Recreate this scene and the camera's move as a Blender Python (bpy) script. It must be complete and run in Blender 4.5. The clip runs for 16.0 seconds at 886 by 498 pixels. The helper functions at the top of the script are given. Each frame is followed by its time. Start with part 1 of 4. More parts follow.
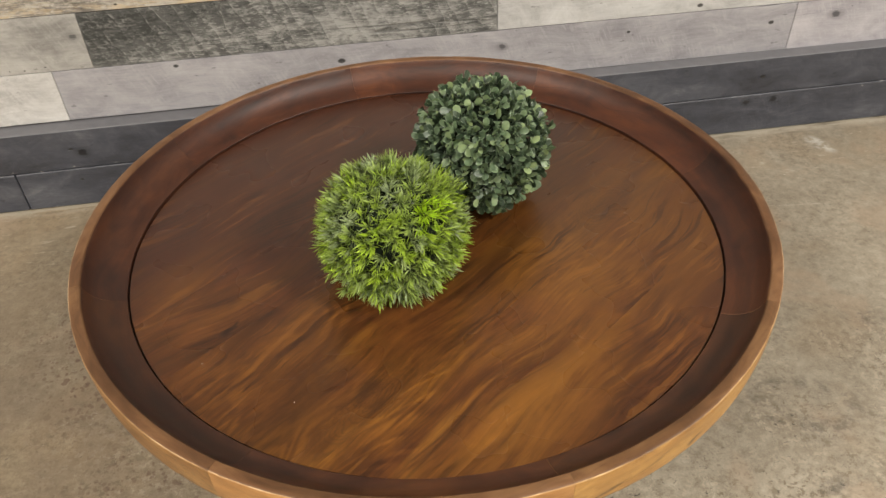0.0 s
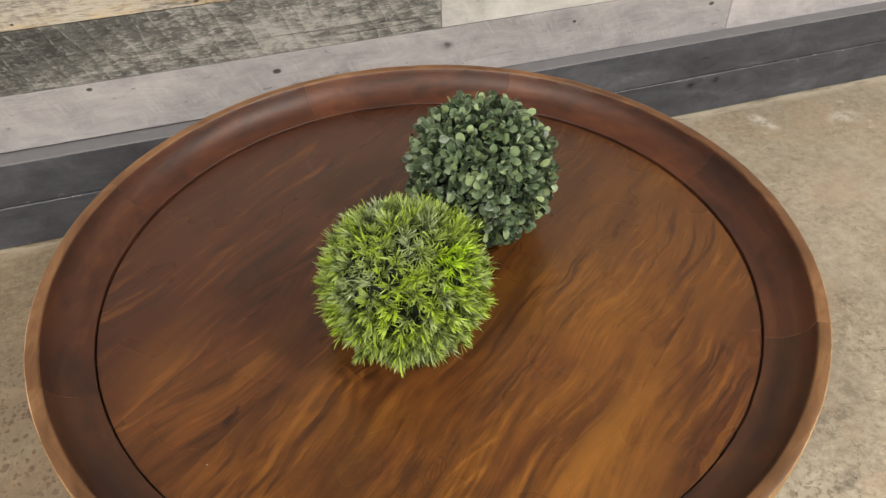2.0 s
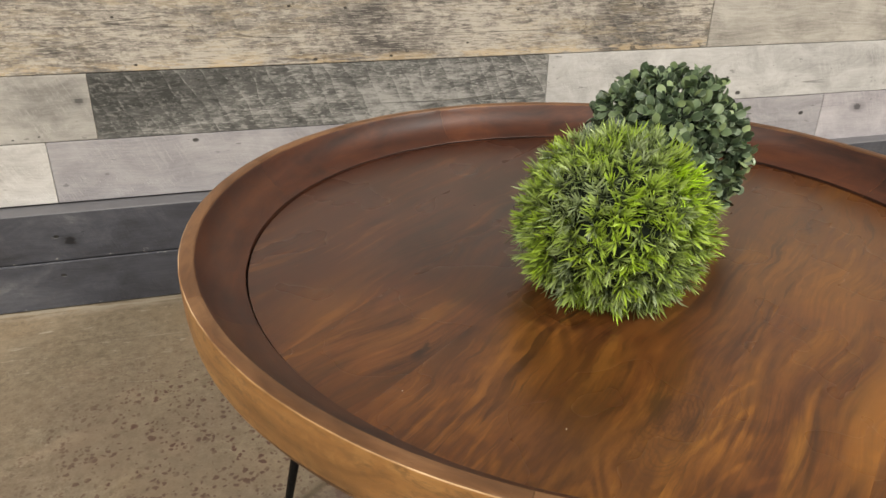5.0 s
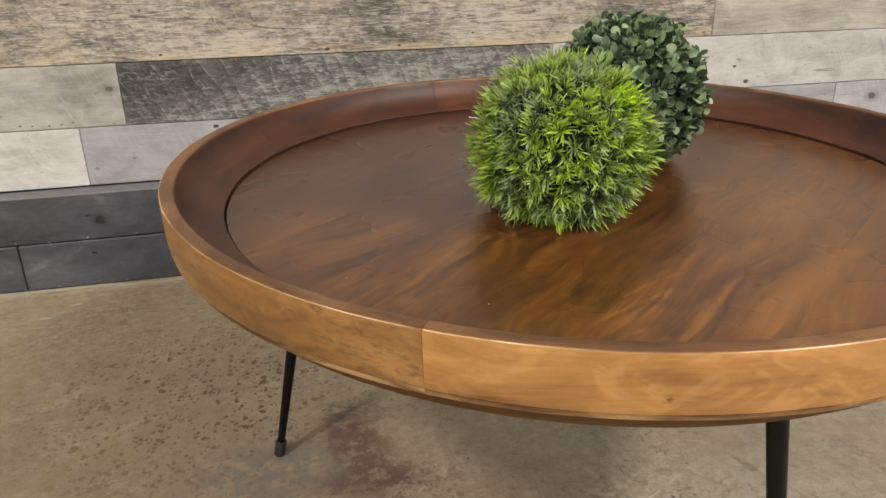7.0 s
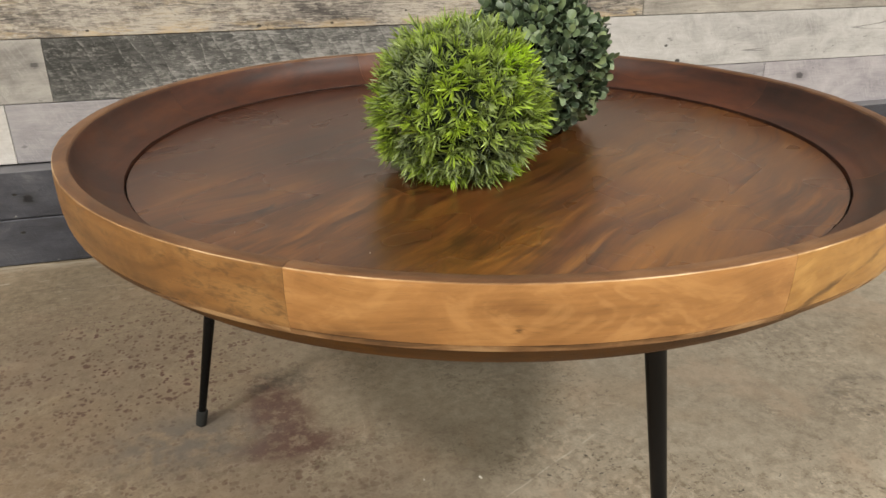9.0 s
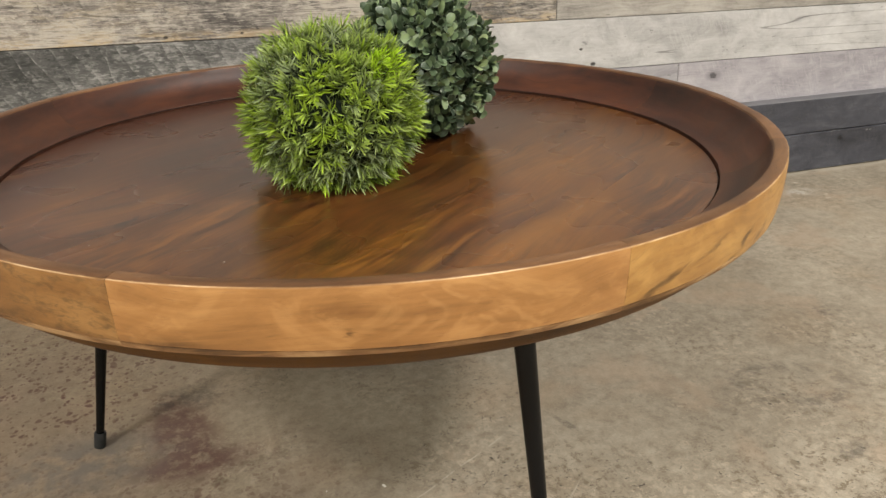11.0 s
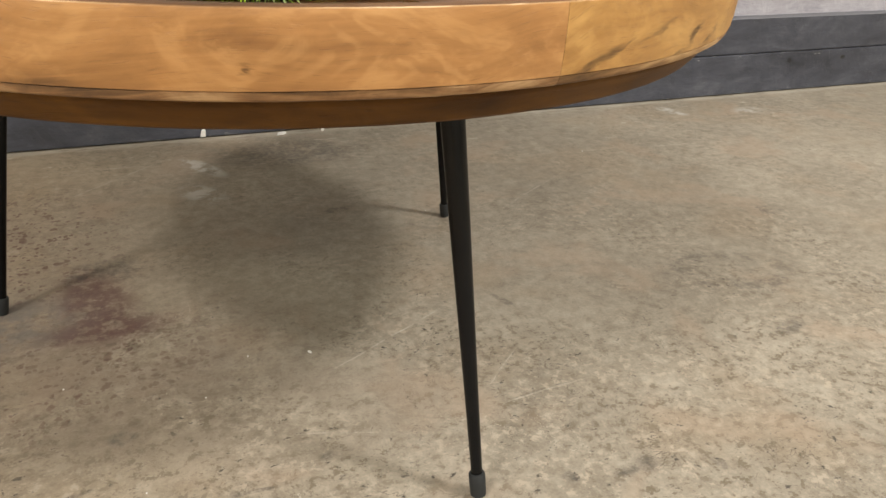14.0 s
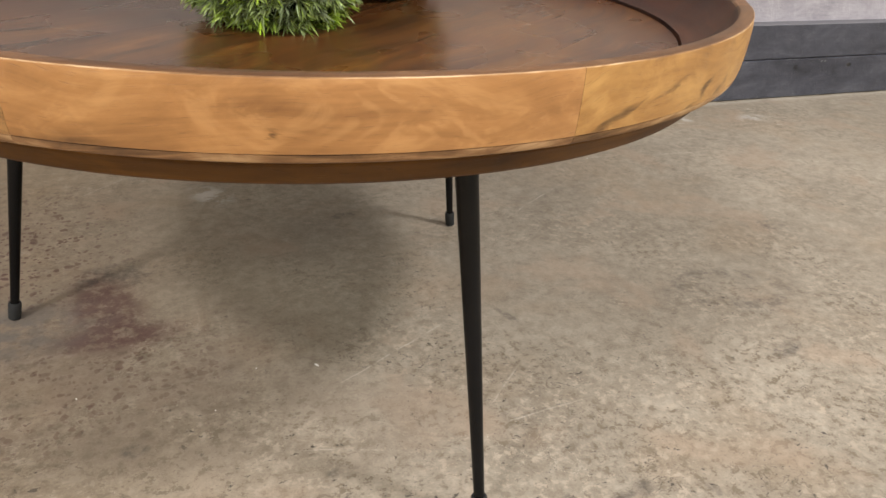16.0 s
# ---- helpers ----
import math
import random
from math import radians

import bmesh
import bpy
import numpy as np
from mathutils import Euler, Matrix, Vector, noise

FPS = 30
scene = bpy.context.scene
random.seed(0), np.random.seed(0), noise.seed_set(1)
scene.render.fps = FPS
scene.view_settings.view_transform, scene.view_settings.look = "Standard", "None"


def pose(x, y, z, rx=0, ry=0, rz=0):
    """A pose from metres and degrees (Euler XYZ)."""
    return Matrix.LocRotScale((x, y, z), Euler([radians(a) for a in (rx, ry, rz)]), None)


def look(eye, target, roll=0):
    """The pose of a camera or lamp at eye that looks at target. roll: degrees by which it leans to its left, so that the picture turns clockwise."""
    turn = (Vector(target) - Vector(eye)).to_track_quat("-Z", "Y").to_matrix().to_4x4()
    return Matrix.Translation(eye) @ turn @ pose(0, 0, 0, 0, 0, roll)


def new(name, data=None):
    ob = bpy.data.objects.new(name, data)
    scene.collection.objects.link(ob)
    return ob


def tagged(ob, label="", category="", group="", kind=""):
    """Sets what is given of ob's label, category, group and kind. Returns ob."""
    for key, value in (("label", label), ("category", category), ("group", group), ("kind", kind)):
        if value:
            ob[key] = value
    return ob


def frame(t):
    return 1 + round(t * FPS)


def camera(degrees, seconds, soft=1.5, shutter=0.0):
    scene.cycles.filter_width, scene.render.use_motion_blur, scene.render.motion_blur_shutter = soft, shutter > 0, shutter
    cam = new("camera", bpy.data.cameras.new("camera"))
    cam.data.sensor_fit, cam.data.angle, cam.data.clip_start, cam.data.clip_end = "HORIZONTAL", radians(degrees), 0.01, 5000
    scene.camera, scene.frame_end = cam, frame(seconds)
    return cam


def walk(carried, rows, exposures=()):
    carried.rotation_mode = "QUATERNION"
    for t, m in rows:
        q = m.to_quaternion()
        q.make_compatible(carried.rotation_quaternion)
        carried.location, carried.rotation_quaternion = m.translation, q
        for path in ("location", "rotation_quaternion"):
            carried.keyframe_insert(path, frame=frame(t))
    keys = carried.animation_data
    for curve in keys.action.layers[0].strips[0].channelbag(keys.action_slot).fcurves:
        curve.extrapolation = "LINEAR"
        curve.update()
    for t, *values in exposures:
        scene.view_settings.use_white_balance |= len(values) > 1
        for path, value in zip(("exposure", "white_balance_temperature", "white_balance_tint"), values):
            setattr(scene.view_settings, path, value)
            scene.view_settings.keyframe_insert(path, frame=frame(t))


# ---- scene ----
cam = camera(61.71, 16.0)
PATH = [
    (0, (0.1077, -0.0193, 1.1793), (0.3014, 1.5057, -0.1002), -2.29),
    (0.5, (0.1150, 0.0295, 1.1801), (0.3493, 1.5210, -0.1316), -2.30),
    (1, (0.1257, 0.0472, 1.1786), (0.4185, 1.5141, -0.1489), -2.22),
    (1.5, (0.0764, 0.0944, 1.1851), (0.4348, 1.5440, -0.1453), -2.12),
    (2, (-0.0024, 0.1504, 1.1764), (0.4294, 1.5831, -0.1506), -1.34),
    (2.5, (-0.0861, 0.2004, 1.1365), (0.4207, 1.6341, -0.1627), -0.59),
    (3, (-0.1633, 0.2256, 1.1223), (0.3824, 1.6725, -0.1460), 0.00),
    (3.5, (-0.2207, 0.2312, 1.1139), (0.3520, 1.6944, -0.1235), 0.94),
    (4, (-0.2528, 0.2058, 1.0057), (0.3161, 1.7567, -0.1216), 1.97),
    (4.2, (-0.2592, 0.1966, 0.9672), (0.3048, 1.7928, -0.0979), 1.92),
    (6.3, (-0.1880, 0.0388, 0.7883), (0.2175, 1.8367, 0.0116), -0.54),
    (6.5, (-0.1811, 0.0278, 0.7825), (0.2166, 1.8263, 0.0033), -0.65),
    (7, (-0.1691, 0.0127, 0.7719), (0.2206, 1.8086, -0.0175), -0.77),
    (7.5, (-0.1482, 0.0008, 0.7579), (0.2512, 1.7880, -0.0461), -0.67),
    (8, (-0.1342, -0.0133, 0.7469), (0.2842, 1.7662, -0.0645), -0.49),
    (8.5, (-0.1213, -0.0211, 0.7420), (0.3238, 1.7513, -0.0707), -0.28),
    (9, (-0.1003, -0.0345, 0.7421), (0.3718, 1.7327, -0.0666), -0.26),
    (9.2, (-0.0962, -0.0415, 0.7436), (0.3923, 1.7228, -0.0617), -0.12),
    (11.3, (-0.0040, -0.0592, 0.7331), (0.5983, 1.6796, -0.0504), -0.49),
    (11.5, (-0.0013, -0.0603, 0.7324), (0.6164, 1.6709, -0.0559), 0.05),
    (12, (0.0080, -0.0620, 0.7120), (0.6570, 1.6534, -0.0857), 0.56),
    (12.5, (0.0067, -0.0567, 0.6879), (0.6780, 1.6420, -0.1268), 1.03),
    (13, (0.0035, -0.0520, 0.6505), (0.6850, 1.6301, -0.1896), 1.45),
    (13.5, (0.0060, -0.0548, 0.6183), (0.6921, 1.6116, -0.2491), 1.78),
    (14, (0.0104, -0.0685, 0.5848), (0.6997, 1.5837, -0.3067), 2.17),
    (14.5, (0.0074, -0.0802, 0.5552), (0.6959, 1.5629, -0.3538), 2.61),
    (15, (0.0015, -0.0944, 0.5462), (0.6909, 1.5449, -0.3689), 3.04),
    (15.5, (0.0092, -0.0894, 0.5755), (0.6966, 1.5454, -0.3492), 3.44),
    (16, (0.0002, -0.0573, 0.6375), (0.6862, 1.5728, -0.2965), 3.70),
]
walk(cam, [(t, look(eye, target, roll)) for t, eye, target, roll in PATH], [(0, 0.0, 6500, 10), (2.5, 0.14, 6500, 10), (4, 0.13, 6480, 10), (6.5, 0.0, 6400, 10), (12.5, 0.0, 6400, 10), (13.5, 0.05, 6280, 10), (14, 0.09, 6260, 10), (15, 0.15, 6220, 12), (15.5, 0.18, 6080, 14), (16, 0.10, 6080, 14)])

# ---- world and lights ----
world = bpy.data.worlds.new("world")
scene.world = world
world.use_nodes = True
world.node_tree.nodes["Background"].inputs["Color"].default_value = (0.9, 0.93, 1.0, 1)
world.node_tree.nodes["Background"].inputs["Strength"].default_value = 0.05

CEILING = 3.4


def area_lamp(name, x, y, power, sx, sy, colour=(1.0, 0.95, 0.885)):
    data = bpy.data.lights.new(name, "AREA")
    data.shape, data.size, data.size_y, data.energy, data.color = "RECTANGLE", sx, sy, power, colour
    ob = new(name, data)
    ob.matrix_world = pose(x, y, CEILING - 0.06)
    return ob


area_lamp("ceiling_lamp_west", -2.26, -1.16, 136, 0.55, 0.55)
area_lamp("ceiling_lamp_east", 2.53, -1.12, 183, 0.55, 0.55)
# added fill lamps, unseen, to lift the ambient light and the rim's front
for far, x, y, power in (("ceiling_lamp_far_west", -4.4, -0.9, 74), ("ceiling_lamp_mid_west", -1.4, -3.8, 96), ("ceiling_lamp_mid_east", 1.8, -3.8, 96), ("ceiling_lamp_far_east", 5.3, -0.9, 26)):
    area_lamp(far, x, y, power, 1.2, 0.3, (1.0, 0.965, 0.84))


# ---- materials ----
class Shader:
    """Short hand for a node material."""

    def __init__(self, name, rough=0.5, metal=0.0):
        self.m = bpy.data.materials.new(name)
        self.m.use_nodes = True
        self.t = self.m.node_tree
        self.bsdf = self.t.nodes["Principled BSDF"]
        self.bsdf.inputs["Roughness"].default_value = rough
        self.bsdf.inputs["Metallic"].default_value = metal

    def put(self, sock, v):
        if isinstance(v, bpy.types.NodeSocket):
            self.t.links.new(v, sock)
        elif v is not None:
            if isinstance(v, tuple) and len(v) == 3 and sock.type == "RGBA":
                v = (*v, 1)
            sock.default_value = v

    def math(self, op, a, b=None, c=None, clamp=False):
        n = self.t.nodes.new("ShaderNodeMath")
        n.operation, n.use_clamp = op, clamp
        for i, v in enumerate((a, b, c)):
            self.put(n.inputs[i], v)
        return n.outputs[0]

    def vec(self, op, a, b=None):
        n = self.t.nodes.new("ShaderNodeVectorMath")
        n.operation = op
        self.put(n.inputs[0], a)
        self.put(n.inputs[1], b)
        return n.outputs[1] if op in ("LENGTH", "DISTANCE", "DOT_PRODUCT") else n.outputs[0]

    def mix(self, f, a, b, blend="MIX"):
        n = self.t.nodes.new("ShaderNodeMix")
        n.data_type, n.blend_type = "RGBA", blend
        self.put(n.inputs[0], f)
        self.put(n.inputs[6], a)
        self.put(n.inputs[7], b)
        return n.outputs[2]

    def noise(self, v, scale=1.0, detail=3.0, rough=0.55, distort=0.0):
        n = self.t.nodes.new("ShaderNodeTexNoise")
        self.put(n.inputs["Vector"], v)
        self.put(n.inputs["Scale"], scale)
        self.put(n.inputs["Detail"], detail)
        self.put(n.inputs["Roughness"], rough)
        self.put(n.inputs["Distortion"], distort)
        return n.outputs[0]

    def voronoi(self, v, scale=1.0, jitter=1.0):
        n = self.t.nodes.new("ShaderNodeTexVoronoi")
        self.put(n.inputs["Vector"], v)
        self.put(n.inputs["Scale"], scale)
        self.put(n.inputs["Randomness"], jitter)
        return n.outputs["Distance"], n.outputs["Color"]

    def ramp(self, f, stops):
        n = self.t.nodes.new("ShaderNodeValToRGB")
        e = n.color_ramp.elements
        while len(e) < len(stops):
            e.new(0.5)
        for k, (p, c) in zip(e, stops):
            k.position = p
            k.color = (c, c, c, 1) if isinstance(c, float) else (*c, 1)
        self.put(n.inputs[0], f)
        return n.outputs[0]

    def span(self, f, a, b, c=0.0, d=1.0):
        """f from a to b as c to d, smooth and clamped."""
        n = self.t.nodes.new("ShaderNodeMapRange")
        n.interpolation_type = "SMOOTHSTEP"
        for i, v in enumerate((f, a, b, c, d)):
            self.put(n.inputs[i], v)
        return n.outputs[0]

    def place(self):
        return self.t.nodes.new("ShaderNodeTexCoord").outputs["Object"]

    def uv(self):
        return self.t.nodes.new("ShaderNodeTexCoord").outputs["UV"]

    def info(self):
        n = self.t.nodes.new("ShaderNodeObjectInfo")
        return n.outputs["Color"], n.outputs["Random"]

    def xyz(self, v):
        n = self.t.nodes.new("ShaderNodeSeparateXYZ")
        self.put(n.inputs[0], v)
        return n.outputs

    def join(self, x, y, z=0.0):
        n = self.t.nodes.new("ShaderNodeCombineXYZ")
        for i, v in enumerate((x, y, z)):
            self.put(n.inputs[i], v)
        return n.outputs[0]

    def spot(self, v, centre, size, soft=0.4, turn=0.0):
        """1 inside an ellipse round centre with those half axes, 0 outside."""
        n = self.t.nodes.new("ShaderNodeMapping")
        n.vector_type = "TEXTURE"
        self.put(n.inputs["Vector"], v)
        n.inputs["Location"].default_value = centre
        n.inputs["Rotation"].default_value = (0, 0, radians(turn))
        n.inputs["Scale"].default_value = size
        return self.span(self.vec("LENGTH", n.outputs[0]), 1.0 + soft, 1.0 - soft)

    def done(self, colour, rough=None, height=None, depth=0.001, strength=1.0):
        self.put(self.bsdf.inputs["Base Color"], colour)
        self.put(self.bsdf.inputs["Roughness"], rough)
        if height is not None:
            n = self.t.nodes.new("ShaderNodeBump")
            n.inputs["Strength"].default_value = strength
            n.inputs["Distance"].default_value = depth
            self.put(n.inputs["Height"], height)
            self.t.links.new(n.outputs[0], self.bsdf.inputs["Normal"])
        return self.m


def wood(name, dark, mid, warm, rough, streaks=1.0, contrast=1.9, coat=0.0, marks=(), soft=1.0, figure=0.0, tinted=1.0, gloss=0.5):
    """Finished wood; the UV map runs along the grain in metres. The object's colour tints it."""
    s = Shader(name)
    tint, rnd = s.info()
    u = s.uv()
    sx = s.xyz(u)
    shift = s.math("MULTIPLY", rnd, 9.0)
    base = s.join(s.math("ADD", sx[0], shift), sx[1], shift)
    bend = s.noise(base, 4.5, 2.0)
    across = s.math("ADD", sx[1], s.math("MULTIPLY", s.math("SUBTRACT", bend, 0.5), 0.10))
    grain = s.join(s.math("ADD", sx[0], shift), across, shift)
    fine = s.noise(s.vec("MULTIPLY", grain, (9.0, 190.0, 1.0)), 1.0, 4.0, 0.6)
    band = s.noise(s.vec("MULTIPLY", grain, (3.2 * soft, 34.0 * soft, 1.0)), 1.0, 4.0, 0.6, 0.5)
    patch = s.noise(s.vec("MULTIPLY", base, (3.6, 8.0, 1.0)), 1.0, 3.0, 0.6, 1.2)
    cloud = s.noise(s.vec("MULTIPLY", base, (11.0, 19.0, 1.0)), 1.0, 5.0, 0.65, 1.5)
    f = s.math("ADD", s.math("MULTIPLY", band, 0.55 * streaks), s.math("MULTIPLY", patch, 0.6))
    f = s.math("ADD", f, s.math("MULTIPLY", cloud, 0.35))
    f = s.math("ADD", f, s.math("MULTIPLY", fine, 0.22 * streaks))
    f = s.math("ADD", 0.5, s.math("MULTIPLY", s.math("SUBTRACT", f, 0.5 * (0.77 * streaks + 0.95)), contrast))
    c = s.ramp(f, [(0.18, dark), (0.5, mid), (0.82, warm)])
    lines = s.span(s.noise(s.vec("MULTIPLY", grain, (1.6, 60.0, 1.0)), 1.0, 2.0, 0.5, 0.6), 0.30, 0.24)
    c = s.mix(s.math("MULTIPLY", lines, 0.55), c, tuple(0.45 * v for v in dark))
    pores = s.span(s.noise(s.vec("MULTIPLY", grain, (60.0, 900.0, 1.0)), 1.0, 1.0), 0.36, 0.28)
    c = s.mix(s.math("MULTIPLY", pores, 0.25), c, tuple(0.5 * v for v in dark))
    if figure:
        hill = s.noise(s.vec("MULTIPLY", base, (7.0, 11.0, 1.0)), 1.0, 4.0, 0.55, 0.8)
        curl = s.math("MULTIPLY", s.span(s.math("SINE", s.math("MULTIPLY", hill, 52.0)), -0.8, 1.0), s.span(cloud, 0.40, 0.58))
        c = s.mix(s.math("MULTIPLY", curl, figure), c, warm)
        info = s.t.nodes.new("ShaderNodeObjectInfo")
        smut = s.noise(s.vec("MULTIPLY", base, (48.0, 120.0, 1.0)), 1.0, 7.0, 0.78, 0.4)
        smut = s.math("MULTIPLY", s.span(smut, 0.47, 0.62), s.span(patch, 0.36, 0.56, 0.25, 1.0))
        c = s.mix(s.math("MULTIPLY", smut, s.math("MULTIPLY", info.outputs["Alpha"], 0.55)), c, (0.085, 0.048, 0.022))
    for x, y, a, b, turn, k in marks:
        wob = s.join(s.math("MULTIPLY", s.math("SUBTRACT", cloud, 0.5), 0.05), s.math("MULTIPLY", s.math("SUBTRACT", patch, 0.5), 0.03), 0.0)
        wob = s.vec("ADD", wob, s.join(0.0, s.math("MULTIPLY", s.math("SUBTRACT", fine, 0.5), 0.012), 0.0))
        m = s.math("MULTIPLY", s.spot(s.vec("ADD", u, wob), (x, y, 0), (a, b, 9), 0.7, turn), s.math("MULTIPLY", s.span(cloud, 0.30, 0.55), s.span(fine, 0.30, 0.55, 0.4, 1.0)))
        c = s.mix(s.math("MULTIPLY", m, k, clamp=True), c, tuple(0.45 * v for v in dark))
    c = s.mix(tinted, c, tint, "MULTIPLY")
    r = s.math("ADD", rough - 0.08, s.math("MULTIPLY", cloud, 0.16))
    s.bsdf.inputs["Specular IOR Level"].default_value = gloss
    if coat:
        s.bsdf.inputs["Coat Weight"].default_value = coat
        s.bsdf.inputs["Coat Roughness"].default_value = 0.42
    return s.done(c, r, s.math("ADD", fine, s.math("MULTIPLY", pores, -0.7)), 0.0002, 0.5)


def tabletop_wood():
    """Lacquered dark top; the UV map runs along the grain in metres from the middle. The object's colour tints it."""
    s = Shader("dark_mango_wood")
    tint, rnd = s.info()
    u = s.uv()
    q = s.xyz(u)
    shift = s.math("MULTIPLY", rnd, 1.7)
    base = s.join(q[0], q[1], shift)
    bend = s.math("MULTIPLY", s.math("SUBTRACT", s.noise(base, 3.6, 1.0, 0.5), 0.5), 0.10)
    grain = s.join(q[0], s.math("ADD", q[1], bend), shift)
    wide = s.noise(s.vec("MULTIPLY", base, (3.0, 6.5, 1.0)), 1.0, 3.0, 0.55, 0.6)
    cloud = s.noise(s.vec("MULTIPLY", base, (9.0, 15.0, 1.0)), 1.0, 6.0, 0.68, 0.9)
    band = s.noise(s.vec("MULTIPLY", grain, (3.6, 42.0, 1.0)), 1.0, 5.0, 0.66, 0.3)
    fine = s.noise(s.vec("MULTIPLY", grain, (13.0, 240.0, 1.0)), 1.0, 4.0, 0.65)
    # growth rings where the cut runs flat through the wood
    hill = s.noise(s.vec("MULTIPLY", base, (3.2, 10.0, 1.0)), 1.0, 3.0, 0.5, 0.5)
    curl = s.span(s.math("SINE", s.math("MULTIPLY", hill, 95.0)), -0.9, 1.0)
    flat = s.span(s.noise(s.vec("MULTIPLY", base, (4.0, 7.0, 1.0)), 1.0, 2.0), 0.46, 0.60)
    f = s.math("MULTIPLY", s.math("SUBTRACT", cloud, 0.5), 0.55)
    f = s.math("ADD", f, s.math("MULTIPLY", s.math("SUBTRACT", band, 0.5), s.span(s.noise(base, 6.0, 2.0), 0.38, 0.62, 0.10, 0.60)))
    f = s.math("ADD", f, s.math("MULTIPLY", s.math("SUBTRACT", fine, 0.5), s.span(s.noise(base, 7.0, 3.0, 0.6), 0.40, 0.62, 0.24, 1.05)))
    f = s.math("ADD", f, s.math("MULTIPLY", s.math("MULTIPLY", s.math("SUBTRACT", curl, 0.5), flat), 0.16))
    # soft flakes that lie along the grain, torn at their ends
    warp = s.vec("MULTIPLY", s.join(s.math("SUBTRACT", s.noise(base, 11.0, 3.0), 0.5), s.math("SUBTRACT", s.noise(s.vec("ADD", base, (5.0, 0.0, 0.0)), 9.0, 4.0), 0.5), 0.0), (0.10, 0.05, 0.0))
    flake = s.noise(s.vec("MULTIPLY", s.vec("ADD", base, warp), (7.0, 40.0, 1.0)), 1.0, 7.0, 0.68, 0.2)
    f = s.math("ADD", f, s.math("MULTIPLY", s.math("SUBTRACT", flake, 0.5), 0.78))
    # figured towards the south-west, plain and even elsewhere
    calm = s.math("MAXIMUM", s.span(s.math("ADD", q[1], s.math("MULTIPLY", wide, 0.2)), 0.20, 0.36), s.span(s.math("ADD", q[0], s.math("MULTIPLY", cloud, 0.2)), 0.04, 0.30))
    f = s.math("MULTIPLY", f, s.math("SUBTRACT", 1.10, s.math("MULTIPLY", calm, 0.70)))
    f = s.math("SUBTRACT", f, s.math("MULTIPLY", calm, 0.07))
    f = s.math("ADD", f, s.math("MULTIPLY", s.math("SUBTRACT", wide, 0.5), 0.45))
    # the golden middle boards and the redder outer ones
    belt = s.span(s.math("ABSOLUTE", s.math("ADD", q[1], 0.20)), 0.33, 0.10)
    f = s.math("ADD", f, s.math("MULTIPLY", belt, 0.12))
    f = s.math("ADD", 0.420, s.math("MULTIPLY", f, 0.92))
    red = s.ramp(f, [(0.08, (0.027, 0.0088, 0.0038)), (0.40, (0.070, 0.0222, 0.0074)), (0.64, (0.116, 0.0380, 0.0108)), (0.92, (0.210, 0.079, 0.0180))])
    gold = s.ramp(f, [(0.08, (0.029, 0.0100, 0.0030)), (0.40, (0.080, 0.0295, 0.0056)), (0.64, (0.140, 0.0550, 0.0090)), (0.92, (0.255, 0.112, 0.0175))])
    c = s.mix(s.math("MULTIPLY", belt, s.span(wide, 0.30, 0.62, 0.25, 1.0)), red, gold)
    # crisp dark and light threads in the grain
    thread = s.noise(s.vec("MULTIPLY", s.vec("ADD", grain, s.vec("MULTIPLY", warp, (0.0, 0.6, 0.0))), (5.0, 88.0, 1.0)), 1.0, 3.0, 0.6, 0.2)
    spread = s.span(s.noise(s.vec("ADD", base, (3.0, 1.0, 0.0)), 6.5, 4.0, 0.65), 0.42, 0.60, 0.20, 1.0)
    c = s.mix(s.math("MULTIPLY", s.math("MULTIPLY", s.span(thread, 0.45, 0.39), spread), 0.70), c, (0.026, 0.0092, 0.0040))
    c = s.mix(s.math("MULTIPLY", s.math("MULTIPLY", s.span(thread, 0.57, 0.63), spread), 0.40), c, (0.235, 0.098, 0.0180))
    # rings round former branches
    for x, y, a, b, k in ((0.256, -0.166, 0.095, 0.060, 0.36), (-0.290, -0.185, 0.105, 0.042, 0.30), (-0.34, 0.045, 0.085, 0.030, 0.36)):
        d = s.vec("SUBTRACT", u, (x, y, 0.0))
        d = s.vec("ADD", d, s.join(s.math("MULTIPLY", s.math("SUBTRACT", wide, 0.5), 0.26), s.math("MULTIPLY", s.math("SUBTRACT", cloud, 0.5), 0.060), 0.0))
        e = s.vec("LENGTH", s.vec("MULTIPLY", d, (1.0, a / b, 0.0)))
        rings = s.span(s.math("SINE", s.math("ADD", s.math("MULTIPLY", e, 700.0), s.math("MULTIPLY", cloud, 16.0))), 0.0, 1.0)
        c = s.mix(s.math("MULTIPLY", s.math("MULTIPLY", rings, s.span(e, a, a * 0.35)), k), c, (0.028, 0.0105, 0.0040))
    ragged = s.vec("ADD", u, s.join(s.math("MULTIPLY", s.math("SUBTRACT", cloud, 0.5), 0.06), s.math("ADD", s.math("MULTIPLY", bend, 0.4), s.math("MULTIPLY", s.math("SUBTRACT", fine, 0.5), 0.006)), 0.0))
